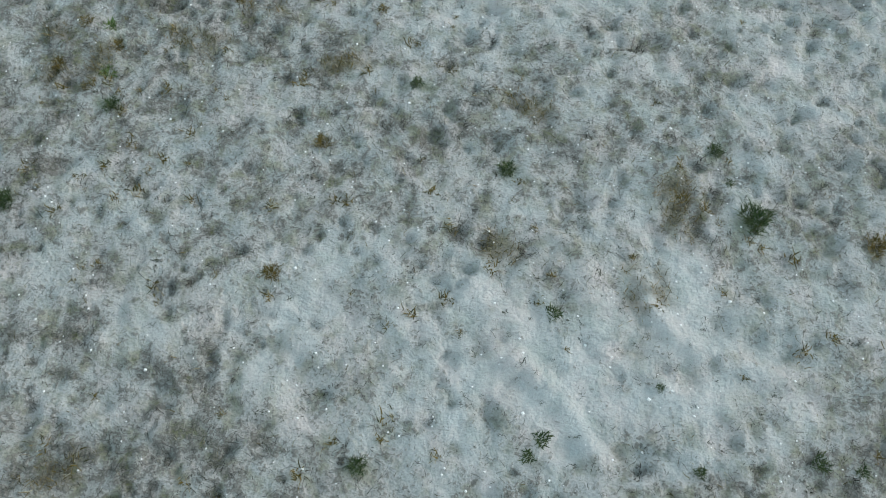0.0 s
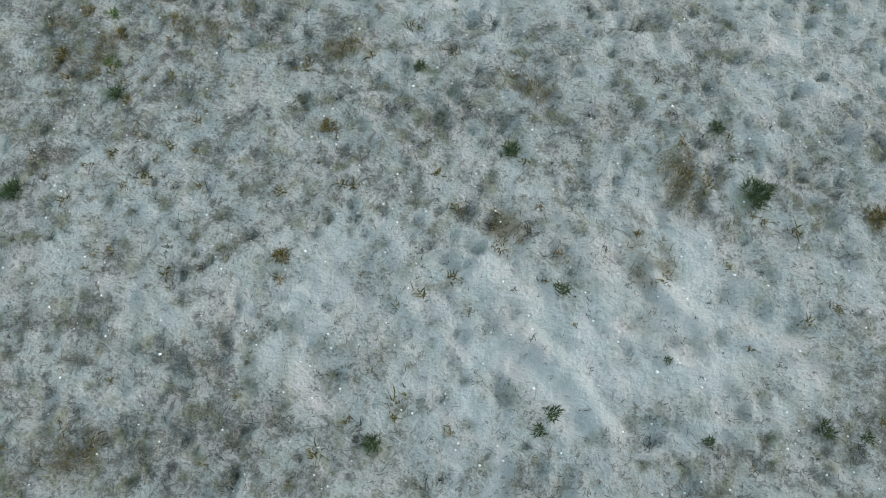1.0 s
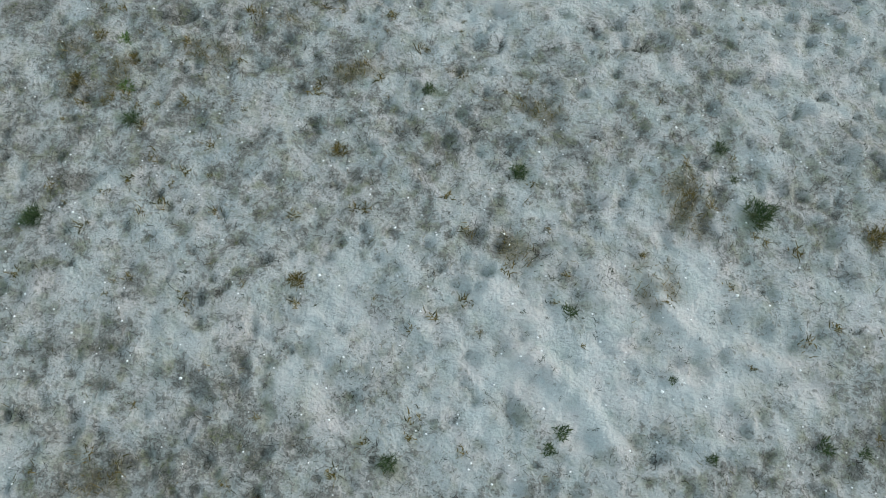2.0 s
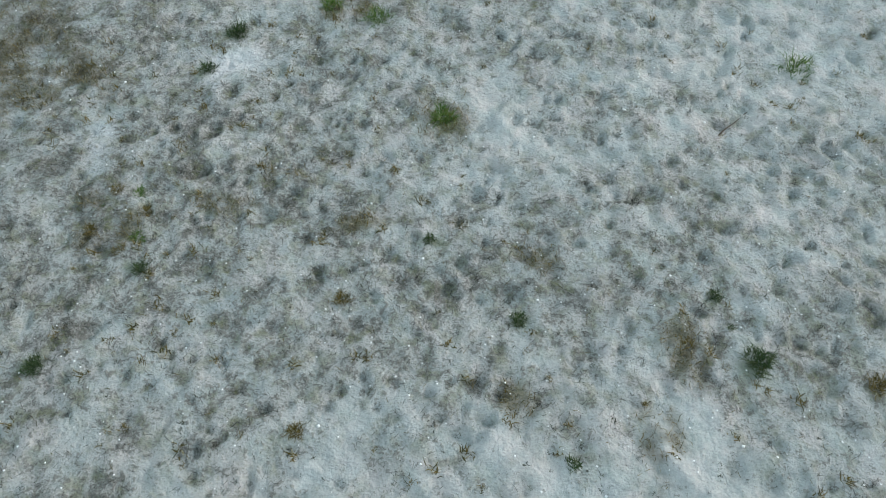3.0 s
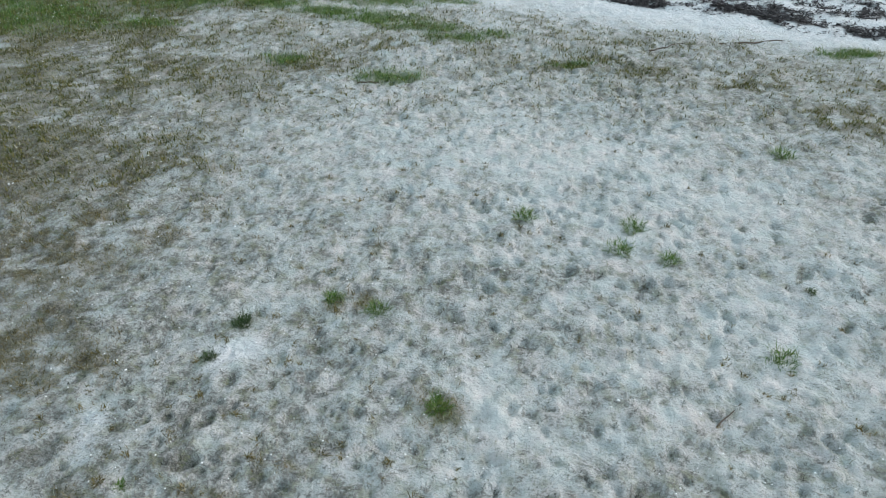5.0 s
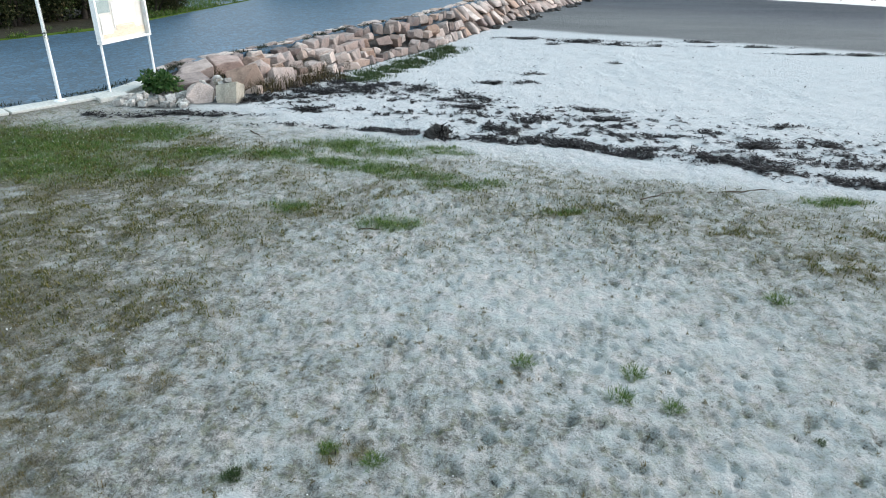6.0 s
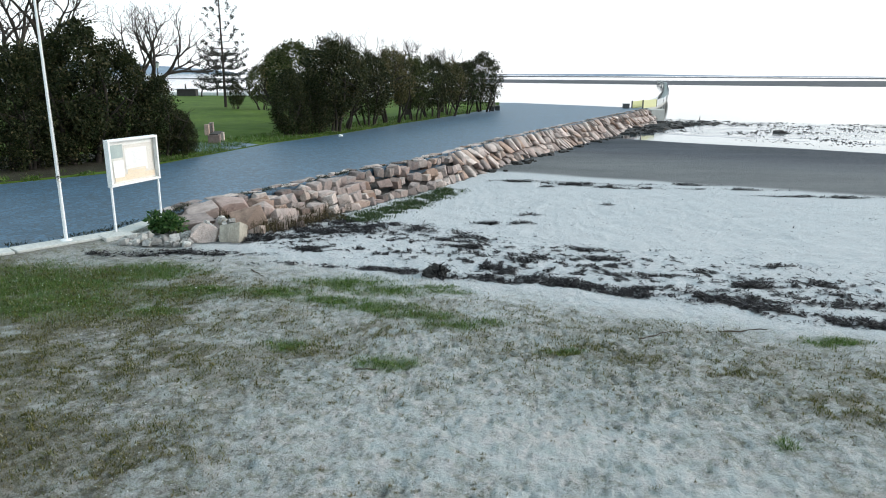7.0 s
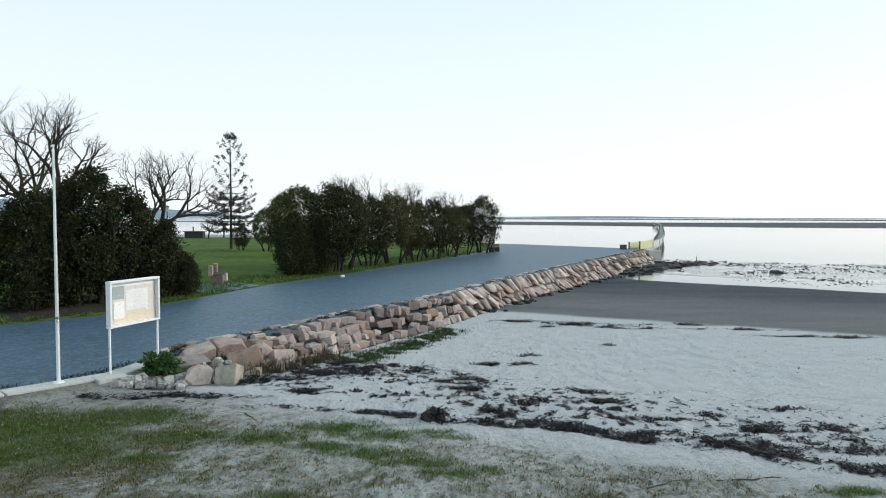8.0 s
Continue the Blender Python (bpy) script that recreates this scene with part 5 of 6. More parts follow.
def branchy(name, seed, h, label, depth=6):
    """A leafless tree that forks again and again."""
    r = random.Random(seed)
    root = tagged(empty(name), label, "tree")
    tv, tf, bv, bf = [], [], [], []

    def grow(p, d, length, rad, level):
        pts, d2 = wander(r, p, d, length, 3, 0.2 + 0.03 * level)
        if level == 0:
            tube(tv, tf, pts, [rad, rad * 0.9, rad * 0.82, rad * 0.75], 8)
        else:
            tube(bv, bf, pts, [rad, rad * 0.88, rad * 0.76, rad * 0.62], 5 if level < 3 else 3)
        if level >= depth:
            return
        n = 3 if level in (0, 1, 3) else 2 + (r.random() < 0.45)
        for k in range(n):
            w = 6.28 * (k + r.uniform(-0.3, 0.3)) / n
            a = d2.orthogonal().normalized()
            b = d2.cross(a)
            open_ = r.uniform(0.35, 0.75)
            nd = (d2 + open_ * (math.cos(w) * a + math.sin(w) * b) + Vector((0, 0, 0.12))).normalized()
            grow(pts[-1] if r.random() < 0.7 else pts[-2], nd, length * r.uniform(0.66, 0.86), rad * (0.62 if level < 3 else 0.52), level + 1)

    grow(Vector((0, 0, -0.2)), Vector((r.uniform(-0.1, 0.1), 0, 1)), h * 0.25, h * 0.03, 0)
    tubes_object("trunk", tv, tf, M_BARK, root)
    tubes_object("branchwork", bv, bf, M_BARK, root)
    return root


def norfolk_pine(seed, h):
    """A tiered pine: whorls of upturned limbs with foliage bunched at their ends."""
    r = random.Random(seed)
    root = tagged(empty("norfolk_pine"), "tall tiered dark pine with sparse whorled branches", "tree")
    v, f = [], []
    tube(v, f, [Vector((0, 0, -0.2)), Vector((0.03, 0, h * 0.4)), Vector((0, 0.02, h * 0.8)), Vector((0, 0, h))], [0.15, 0.11, 0.07, 0.025], 8)
    tubes_object("trunk", v, f, M_BARK, root)
    v, f = [], []
    centres, spread = [], []
    tiers = 16
    for k in range(tiers):
        t = k / (tiers - 1)
        z = h * (0.17 + 0.81 * t)
        reach = h * (0.225 * (1 - t) ** 0.8 + 0.05)
        for q in range(6):
            if r.random() < 0.1 + 0.12 * (t > 0.5):
                continue
            w = 6.28 * q / 6 + k * 0.5 + r.uniform(-0.15, 0.15)
            ln = reach * r.uniform(0.75, 1.05)
            rise = -0.25 + 0.75 * t
            o = Vector((math.cos(w), math.sin(w), 0))
            a = Vector((0, 0, z))
            m, e = a + o * ln * 0.6 + Vector((0, 0, ln * rise * 0.35)), a + o * ln + Vector((0, 0, ln * (rise * 0.6 + 0.22)))
            tube(v, f, [a, m, e], [0.035 * (1.2 - t), 0.025 * (1.2 - t), 0.012], 5)
            marks = (0.3, 0.42, 0.54, 0.66, 0.78, 0.9, 1.0) if t < 0.36 else (0.84, 0.93, 1.02)
            for s in marks:
                if r.random() < 0.9:
                    c = a.lerp(m, s / 0.6) if s < 0.6 else m.lerp(e, (s - 0.6) / 0.4)
                    fan = (s - 0.7) if t >= 0.36 else 0.12
                    for j in range(2 if t < 0.36 else 1):
                        centres.append(tuple(c + Vector((r.uniform(-1, 1) * fan * 0.6, r.uniform(-1, 1) * fan * 0.6, 0.04 + r.random() * fan * 0.8))))
                        spread.append(r.uniform(0.07, 0.12) if t >= 0.36 else r.uniform(0.08, 0.14))
    tubes_object("branchwork", v, f, M_BARK, root)
    for j in range(16):
        w = r.uniform(0, 6.28)
        q = r.uniform(0.0, 0.62)
        centres.append((q * math.cos(w), q * math.sin(w), h - 0.12 + 0.12 * r.random() - 0.1 * q))
        spread.append(0.11)
    vv, ff = leaf_cloud(centres, spread, 13, 0.16, seed)
    arrays("foliage", vv, ff, M_PINE, root)
    return root


def stand_at(ob, x, y, z, turn=0.0, s=1.0):
    ob.matrix_basis = pose(x, y, z, 0, 0, turn) @ Matrix.Scale(s, 4)
    return ob


def plant_copy(ob, x, y, z, turn, s, label=""):
    c = copy_thing(ob, pose(x, y, z, 0, 0, turn))
    c.scale = (s, s, s)
    if label:
        c["label"] = label
    return c


ROW = "evergreens along the promenade"
row = [evergreen("evergreen_tree", 31 + k, 5.2, (2.9, 2.5, 2.7)[k], (1.2, 1.5, 1.0)[k], (M_LEAF, M_LEAF_GREY, M_LEAF_DARK)[k], "dark evergreen tree with bare leaning stems on the lawn", 200, 62) for k in range(3)]
thicket = [evergreen("evergreen_shrub", 61 + k, 5.0, 2.4, 0.25, M_LEAF_DARK, "dense dark evergreen shrub leafy to the ground", 230, 74, 6) for k in range(2)]
for ob in row + thicket:
    ob["group"] = ROW
r = random.Random(8)
row_spots = ((-6.6, 40.6, 0.95, 2), (-6.1, 42.6, 0.95, 1), (-4.9, 45.4, 0.84, 2), (-3.6, 48.4, 0.90, 1), (-2.3, 51.2, 0.82, 0), (-0.9, 54.4, 0.84, 2), (0.5, 57.2, 0.78, 1), (1.6, 60.2, 0.80, 0),
             (3.5, 63.8, 0.94, 2), (-13.2, 57.0, 0.95, 1), (-9.6, 46.0, 0.98, 0), (-16.6, 64.6, 0.74, 0), (-19.4, 66.0, 0.45, 2))
used = set()
for x, y, s, k in row_spots:
    if k in used:
        plant_copy(row[k], x, y, LAWN_TOP, r.uniform(0, 360), s)
    else:
        used.add(k)
        stand_at(row[k], x, y, LAWN_TOP, r.uniform(0, 360), s)
used = set()
for x, y, s, k in ((-14.6, 24.3, 0.79, 1), (-13.4, 26.0, 0.97, 0), (-12.5, 27.5, 0.84, 1), (-11.4, 28.2, 0.6, 0), (-10.6, 28.6, 0.34, 1), (-8.2, 38.2, 0.66, 0), (-7.3, 39.4, 0.62, 1), (-16.4, 23.6, 0.76, 0), (-18.6, 22.0, 0.78, 1), (-15.4, 27.2, 0.82, 0), (-20.6, 21.0, 0.8, 0)):
    if k in used:
        plant_copy(thicket[k], x, y, LAWN_TOP, r.uniform(0, 360), s)
    else:
        used.add(k)
        stand_at(thicket[k], x, y, LAWN_TOP, r.uniform(0, 360), s)
BARE = "leafless trees in the park"
bare = branchy("bare_tree", 3, 9.5, "tall leafless tree with a wide fan of fine branches", 7)
bare["group"] = BARE
stand_at(bare, -20.4, 35.0, LAWN_TOP, 200, 1.27)
for x, y, turn, s in ((-18.6, 43.6, 130, 1.02), (-26.0, 37.0, 250, 1.0), (-7.2, 47.5, 80, 0.84), (-3.0, 57.5, 190, 0.84), (-0.2, 62.0, 10, 0.76), (-33.5, 98.0, 40, 0.42)):
    plant_copy(bare, x, y, LAWN_TOP, turn, s, "leafless tree with upswept grey branches" if s < 0.8 else "")
pine = norfolk_pine(5, 11.1)
stand_at(pine, -21.3, 69.0, LAWN_TOP, 0)


# ---- benches, lamp, quay end, footbridge ----
def bench(x, y, turn, stone_ends, label):
    root = tagged(empty("park_bench", x, y, LAWN_TOP, turn), label, "bench", "benches by the promenade")
    for k in range(3):
        bm = bmesh.new()
        box(bm, 1.7, 0.12, 0.045, Matrix.Translation((0, -0.14 + 0.14 * k, 0.45)), 0.008)
        part("seat_slat", bm, M_PLANK, root)
    for k in range(3):
        bm = bmesh.new()
        box(bm, 1.7, 0.04, 0.11, pose(0, 0.24 + 0.025 * k, 0.56 + 0.14 * k, -8, 0, 0), 0.008)
        part("back_slat", bm, M_PLANK, root)
    for sx in (-0.72, 0.72):
        bm = bmesh.new()
        if stone_ends:
            box(bm, 0.34, 0.55, 0.42, Matrix.Translation((sx, 0, 0.21)), 0.025)
            box(bm, 0.34, 0.2, 0.5, Matrix.Translation((sx, 0.3, 0.66)), 0.025)
            part("stone_end", bm, M_STONE, root, "rough pink stone bench end")
        else:
            box(bm, 0.06, 0.5, 0.42, Matrix.Translation((sx, 0, 0.21)), 0.01)
            box(bm, 0.06, 0.06, 0.9, pose(sx, 0.27, 0.45, -8, 0, 0), 0.01)
            part("leg", bm, M_METAL, root)
    return root


bench(-11.05, 34.1, 100, True, "low bench with rough pink stone ends and dark slats")
bench(4.6, 64.6, 65, False, "dark slatted park bench at the row's end")
slab("bench_pad", [(-9.7, 29.6), (-8.75, 33.0), (-10.3, 34.4), (-12.2, 33.4), (-11.6, 30.2)], LAWN_TOP + 0.012, 0.2, M_PAVING, "paved pad round the stone bench", "paving")


def street_lamp():
    root = tagged(empty("park_lamp", -22.0, 55.0, LAWN_TOP), "dark slender park lamp with a small lantern", "lamp post")
    v, f = [], []
    tube(v, f, [Vector((0, 0, 0)), Vector((0, 0, 0.4)), Vector((0, 0, 0.45)), Vector((0, 0, 3.6))], [0.09, 0.085, 0.05, 0.04], 8)
    tubes_object("pole", v, f, M_METAL, root)
    bm = bmesh.new()
    bmesh.ops.create_cone(bm, cap_ends=True, segments=8, radius1=0.1, radius2=0.2, depth=0.36)
    bmesh.ops.translate(bm, vec=(0, 0, 3.78), verts=bm.verts[:])
    part("lantern", bm, M_PALE_PANEL, root)
    bm = bmesh.new()
    bmesh.ops.create_cone(bm, cap_ends=True, segments=8, radius1=0.24, radius2=0.03, depth=0.14)
    bmesh.ops.translate(bm, vec=(0, 0, 4.03), verts=bm.verts[:])
    part("cap", bm, M_METAL, root)


street_lamp()


def far_quay():
    root = tagged(empty("quay_wall", -40, 104.5, 0, 0), "low white quay wall beyond the lawn", "wall", kind="structure")
    for k in range(22):
        bm = bmesh.new()
        box(bm, 3.9, 0.4, 0.5, None, 0.03)
        ob = part("quay_bay", bm, M_WHITE, root)
        ob.matrix_basis = pose(-44 + 4 * k, 0.17 * (22 - k) * -0.25, 0.35)
    r = random.Random(2)
    for k in range(9):
        x = -52 + 4.7 * k + r.uniform(-1, 1)
        ob = empty("mooring_post", x, 103.2, LAWN_TOP)
        tagged(ob, "dark timber post by the quay", "post", "posts along the quay")
        v, f = [], []
        tube(v, f, [Vector((0, 0, -0.1)), Vector((0.02, 0, 0.7)), Vector((0.02, 0, r.uniform(1.2, 2.6)))], [0.12, 0.11, 0.1], 7)
        tubes_object("shaft", v, f, M_PLANK, ob)
    hut = tagged(empty("boat_shed", -36.5, 101.0, LAWN_TOP, 4), "small dark shed with a flat roof by the quay", "shed")
    bm = bmesh.new()
    box(bm, 2.6, 1.4, 0.9, Matrix.Translation((0, 0, 0.45)), 0.02)
    part("wall", bm, M_PLANK, hut)
    bm = bmesh.new()
    box(bm, 3.0, 1.8, 0.1, Matrix.Translation((0, 0, 0.96)), 0.02)
    part("roof", bm, M_METAL, hut)


far_quay()

BRIDGE = [(19.6, 71.8), (22.3, 76.4), (25.5, 84.5), (29.3, 95.5), (35.2, 113.5), (42.6, 136.6), (52.0, 167.0), (63.8, 205.0), (79.0, 254.0), (93.0, 304.0), (112.0, 373.0)]


def footbridge():
    """A long curved walkway over the flats between panelled parapets."""
    root = tagged(empty("footbridge"), "long curved footbridge over the flats, pale and yellow parapets", "bridge")
    left, right = offset_line(BRIDGE, 0.55), offset_line(BRIDGE, -0.55)
    n = len(BRIDGE)
    v = [(x, y, 0.12) for x, y in left] + [(x, y, 0.12) for x, y in right] + [(x, y, -0.25) for x, y in left] + [(x, y, -0.25) for x, y in right]
    i = np.arange(n - 1)
    f = np.concatenate([np.stack([i, i + 1, n + i + 1, n + i], 1), np.stack([2 * n + i, 3 * n + i, 3 * n + i + 1, 2 * n + i + 1], 1), np.stack([i, 2 * n + i, 2 * n + i + 1, i + 1], 1), np.stack([n + i, n + i + 1, 3 * n + i + 1, 3 * n + i], 1)])
    arrays("deck", v, [f], M_CONCRETE, root)
    for line, high, mats in ((left, 0.68, (M_YELLOW, M_PALE_PANEL, M_METAL)), (right, 0.78, (M_YELLOW, M_PALE_PANEL, M_PALE_PANEL))):
        for k in range(n - 1):
            a, b = Vector(line[k]), Vector(line[k + 1])
            m = max(1, round((b - a).length / 8))
            for q in range(m):
                p, s = a.lerp(b, q / m), a.lerp(b, (q + 1) / m)
                d = s - p
                bm = bmesh.new()
                tall = high * (1.0, 0.85, 0.7)[k] if k < 3 else 0.62 * high
                box(bm, d.length - 0.1, 0.08, tall, Matrix.Translation((0, 0, tall / 2)), 0.01)
                c = (p + s) / 2
                ob = part("parapet_panel", bm, mats[0 if k < 1 else 1 if k < 3 else 2], root)
                ob.matrix_basis = pose(c.x, c.y, 0.12, 0, 0, math.degrees(math.atan2(d.y, d.x)))
                bm = bmesh.new()
                box(bm, 0.12, 0.12, tall + 0.06, Matrix.Translation((0, 0, (tall + 0.06) / 2)), 0.01)
                ob = part("parapet_post", bm, M_METAL, root)
                ob.matrix_basis = pose(p.x, p.y, 0.12)
    for k in range(1, n):
        x, y = BRIDGE[k]
        v, f = [], []
        tube(v, f, [Vector((x, y, -2.2)), Vector((x, y, -0.2))], [0.3, 0.3], 8)
        tubes_object("pier", v, f, M_CONCRETE, root)
    return root


footbridge()


def quay_end():
    bm = bmesh.new()
    box(bm, 1.7, 1.4, 1.4, None, 0.04)
    ob = part("quay_block", bm, M_CONCRETE)
    ob.matrix_basis = pose(21.0, 70.9, -0.6, 0, 0, 25)
    tagged(ob, "pale concrete block ending the stone wall", "concrete block")
    root = tagged(empty("litter_bin", 18.4, 71.6, PATH_TOP, 20), "dark square litter bin at the promenade's end", "bin")
    bm = bmesh.new()
    box(bm, 0.56, 0.44, 0.42, Matrix.Translation((0, 0, 0.21)), 0.03)
    part("body", bm, M_METAL, root)
    bm = bmesh.new()
    box(bm, 0.62, 0.5, 0.06, Matrix.Translation((0, 0, 0.445)), 0.02)
    part("lid", bm, M_METAL, root)
    root = tagged(empty("channel_marker", 27.2, 75.0, -1.5), "thin dark marker stake in the shallows", "stake")
    v, f = [], []
    tube(v, f, [Vector((0, 0, -0.4)), Vector((0, 0, 0.5)), Vector((0.03, 0, 0.75))], [0.05, 0.038, 0.025], 6)
    tubes_object("shaft", v, f, M_METAL, root)
    ob = new("rock", DARK_ROCKS[2])
    ob.matrix_basis = pose(27.6, 57.6, -1.14, 8, 6, 20) @ Matrix.Diagonal((1.15, 0.7, 0.42, 1))
    tagged(ob, "lone dark weedy rock in the shallows", "rock")
    bm = bmesh.new()
    bmesh.ops.create_icosphere(bm, subdivisions=2, radius=0.13)
    rr = random.Random(1)
    for vv in bm.verts:
        vv.co *= rr.uniform(0.7, 1.2)
        vv.co.z *= 0.6
    ob = part("crumpled_bag", bm, M_WHITE)
    ob.matrix_basis = pose(-5.55, 37.7, PATH_TOP + 0.06)
    tagged(ob, "small crumpled white bag on the promenade", "litter")


quay_end()


# ---- beach finds: stump, stick, seaweed ----
def stump():
    root = tagged(empty("driftwood_stump", -0.1, 12.05, float(height(-0.1, 12.05))), "dark ragged heap of matted roots on the sand", "stump")
    r = random.Random(6)
    bm = bmesh.new()
    bmesh.ops.create_icosphere(bm, subdivisions=4, radius=0.23)
    for vv in bm.verts:
        k = 0.85 + 0.5 * noise.noise(vv.co * 6) + 0.35 * noise.noise(vv.co * 17)
        vv.co = Vector((vv.co.x * k * 1.1, vv.co.y * k, max(-0.06, vv.co.z * k * 1.05)))
    part("core", bm, M_DARK_ROCK, root)
    v, f = [], []
    for k in range(60):
        w, q = r.uniform(0, 6.28), r.uniform(0.02, 0.2)
        p = Vector((q * math.cos(w), q * math.sin(w), 0.21 - 0.7 * q + r.uniform(-0.04, 0.02)))
        pts, _ = wander(r, p, Vector((math.cos(w) * 0.7, math.sin(w) * 0.7, r.uniform(-0.6, 0.9))).normalized(), r.uniform(0.06, 0.18), 3, 0.5)
        tube(v, f, pts, [0.011, 0.009, 0.006, 0.003], 4)
    tubes_object("root_mat", v, f, M_WEED, root)


stump()


def stick(x, y, length, turn, thick):
    r = random.Random(int(x * 100))
    z = float(height(x, y))
    pts = [Vector((length * (k / 6 - 0.5), r.uniform(-0.03, 0.03) * length, thick + r.uniform(0, 0.02))) for k in range(7)]
    v, f = [], []
    tube(v, f, pts, [thick * (1 - 0.1 * k) for k in range(7)], 6)
    ob = tubes_object("driftwood_stick", v, f, M_TWIG)
    ob.matrix_basis = pose(x, y, z, 0, 0, turn)
    return tagged(ob, "thin dark driftwood stick lying on sand", "stick", "sticks on the sand")


stick(4.15, 9.35, 1.0, 8, 0.016)
stick(2.9, 9.1, 0.6, 30, 0.01)
stick(-3.3, 12.0, 0.5, -50, 0.012)
stick(1.75, 3.0, 0.3, 40, 0.006)
stick(-0.9, 7.9, 0.3, 0, 0.008)


def wrack(name, n, area, lo, hi, seed, label):
    x, y, r = scatter(n, *area, weed_cover, seed)
    m = len(x)
    cover = weed_cover(x, y)
    z = height(x, y) + r.uniform(0.0, 0.02, m) + 0.06 * r.rand(m) * smooth(0.45, 1.0, cover)
    v, f = ribbons(x, y, z, lo + (hi - lo) * r.rand(m) ** 1.6, (hi - lo) * r.uniform(0.10, 0.34, m), r.uniform(0, 6.28, m), r.uniform(-0.15, 0.4, m), r.normal(0, 1.2, m))
    return tagged(arrays(name, v, f, M_WEED), label, "seaweed", kind="stuff")


wrack("seaweed_wrack", 640000, (-7.5, 9.0, 9.5, 19.8), 0.025, 0.11, 12, "dark dried seaweed strewn along the high-water line")
wrack("tide_wrack", 420000, (-1.0, 18.0, 18.0, 33.0), 0.05, 0.17, 13, "thin dark line of seaweed at the wet sand")


# ---- plants and litter of the foreground ----
def litter():
    x, y, r = scatter(800000, -4.6, 4.8, -2.6, 8.5, lambda a, b: 0.46 * np.clip(debris(a, b) - 0.1, 0, 1) * (1 - 0.75 * smooth(3, 8, b)), 31)
    m = len(x)
    z = height(x, y) + r.uniform(0.001, 0.007, m)
    v, f = ribbons(x, y, z, 0.012 + 0.05 * r.rand(m) ** 2.5, r.uniform(0.0011, 0.0024, m), r.uniform(0, 6.28, m), r.uniform(0.0, 0.45, m), r.normal(0, 0.8, m))
    tagged(arrays("dead_grass_litter", v, f, M_LITTER), "grey threads of dead grass and roots on sand", "litter", kind="stuff")
    x, y, r = scatter(4400, -5, 5.5, -2.6, 9.0, lambda a, b: np.full(a.shape, 1.0) - 0.7 * smooth(4, 9, b), 32)
    m = len(x)
    z = height(x, y)
    s = r.uniform(0.003, 0.0075, m) * np.where(r.rand(m) < 0.08, 1.6, 1.0)
    o = np.array([(1, 0, 0), (0, 1, 0), (-1, 0, 0), (0, -1, 0), (0, 0, 0.7), (0, 0, -0.5)])
    tw = r.uniform(0, 6.28, m)
    ox = o[None, :, 0] * np.cos(tw)[:, None] - o[None, :, 1] * np.sin(tw)[:, None]
    oy = o[None, :, 0] * np.sin(tw)[:, None] + o[None, :, 1] * np.cos(tw)[:, None] * r.uniform(0.5, 1.0, m)[:, None]
    v = np.stack([x[:, None] + ox * s[:, None], y[:, None] + oy * s[:, None], z[:, None] + 0.002 + o[None, :, 2] * s[:, None]], -1).reshape(-1, 3)
    t = np.array([(0, 1, 4), (1, 2, 4), (2, 3, 4), (3, 0, 4), (1, 0, 5), (2, 1, 5), (3, 2, 5), (0, 3, 5)])
    f = (np.arange(m)[:, None, None] * 6 + t[None]).reshape(-1, 3)
    tagged(arrays("shell_fragments", v, [f], M_SHELL), "tiny white shell bits scattered on the sand", "shell fragments", kind="stuff")


litter()


def sprigs(name, n, k, lo, hi, mat, seed, density, label):
    """Small sprigs and seedlings, a few stalks each."""
    x, y, r = scatter(n, -4.8, 5.2, -2.6, 8.0, density, seed)
    size = np.repeat(r.uniform(lo, hi, len(x)), k)
    x, y = np.repeat(x, k) + r.normal(0, 0.35, len(x) * k) * size, np.repeat(y, k) + r.normal(0, 0.35, len(y) * k) * size
    m = len(x)
    v, f = ribbons(x, y, height(x, y), size * r.uniform(0.5, 1.2, m), size * r.uniform(0.06, 0.14, m), r.uniform(0, 6.28, m), r.uniform(0.1, 1.2, m), r.normal(0, 0.7, m))
    return tagged(arrays(name, v, f, mat), label, "sprigs", kind="stuff")


sprigs("small_sprigs", 10500, 8, 0.008, 0.026, M_SPRIG, 36, lambda a, b: 0.35 + 0.65 * np.clip(debris(a, b), 0, 1), "tiny dark sprigs and seedlings in the sand")
sprigs("pit_litter", 26000, 9, 0.014, 0.04, M_LITTER, 38, lambda a, b: 0.9 * smooth(0.58, 0.8, sample(LITTER, a, b)) * (1 - 0.6 * smooth(3, 7, b)), "dark crumbs and rootlets caught in the hollows")
sprigs("olive_sprigs", 2900, 18, 0.02, 0.05, M_DRY, 37, lambda a, b: (0.15 + 0.85 * smooth(0.45, 0.65, fbm(a, b, 0.8, 2))) * (1 - smooth(-1.5, 3.0, a) * 0.75), "small olive and yellow-green moss sprigs in the sand")


def blades(name, n, area, density, lo, hi, mat, seed, label, width=(0.0016, 0.0035), rise=(0.35, 1.35)):
    x, y, r = scatter(n, *area, density, seed)
    m = len(x)
    v, f = ribbons(x, y, height(x, y) - 0.003, r.uniform(lo, hi, m), r.uniform(*width, m), r.uniform(0, 6.28, m), r.uniform(*rise, m), r.normal(0, 0.5, m))
    return tagged(arrays(name, v, f, mat), label, "grass", kind="stuff")


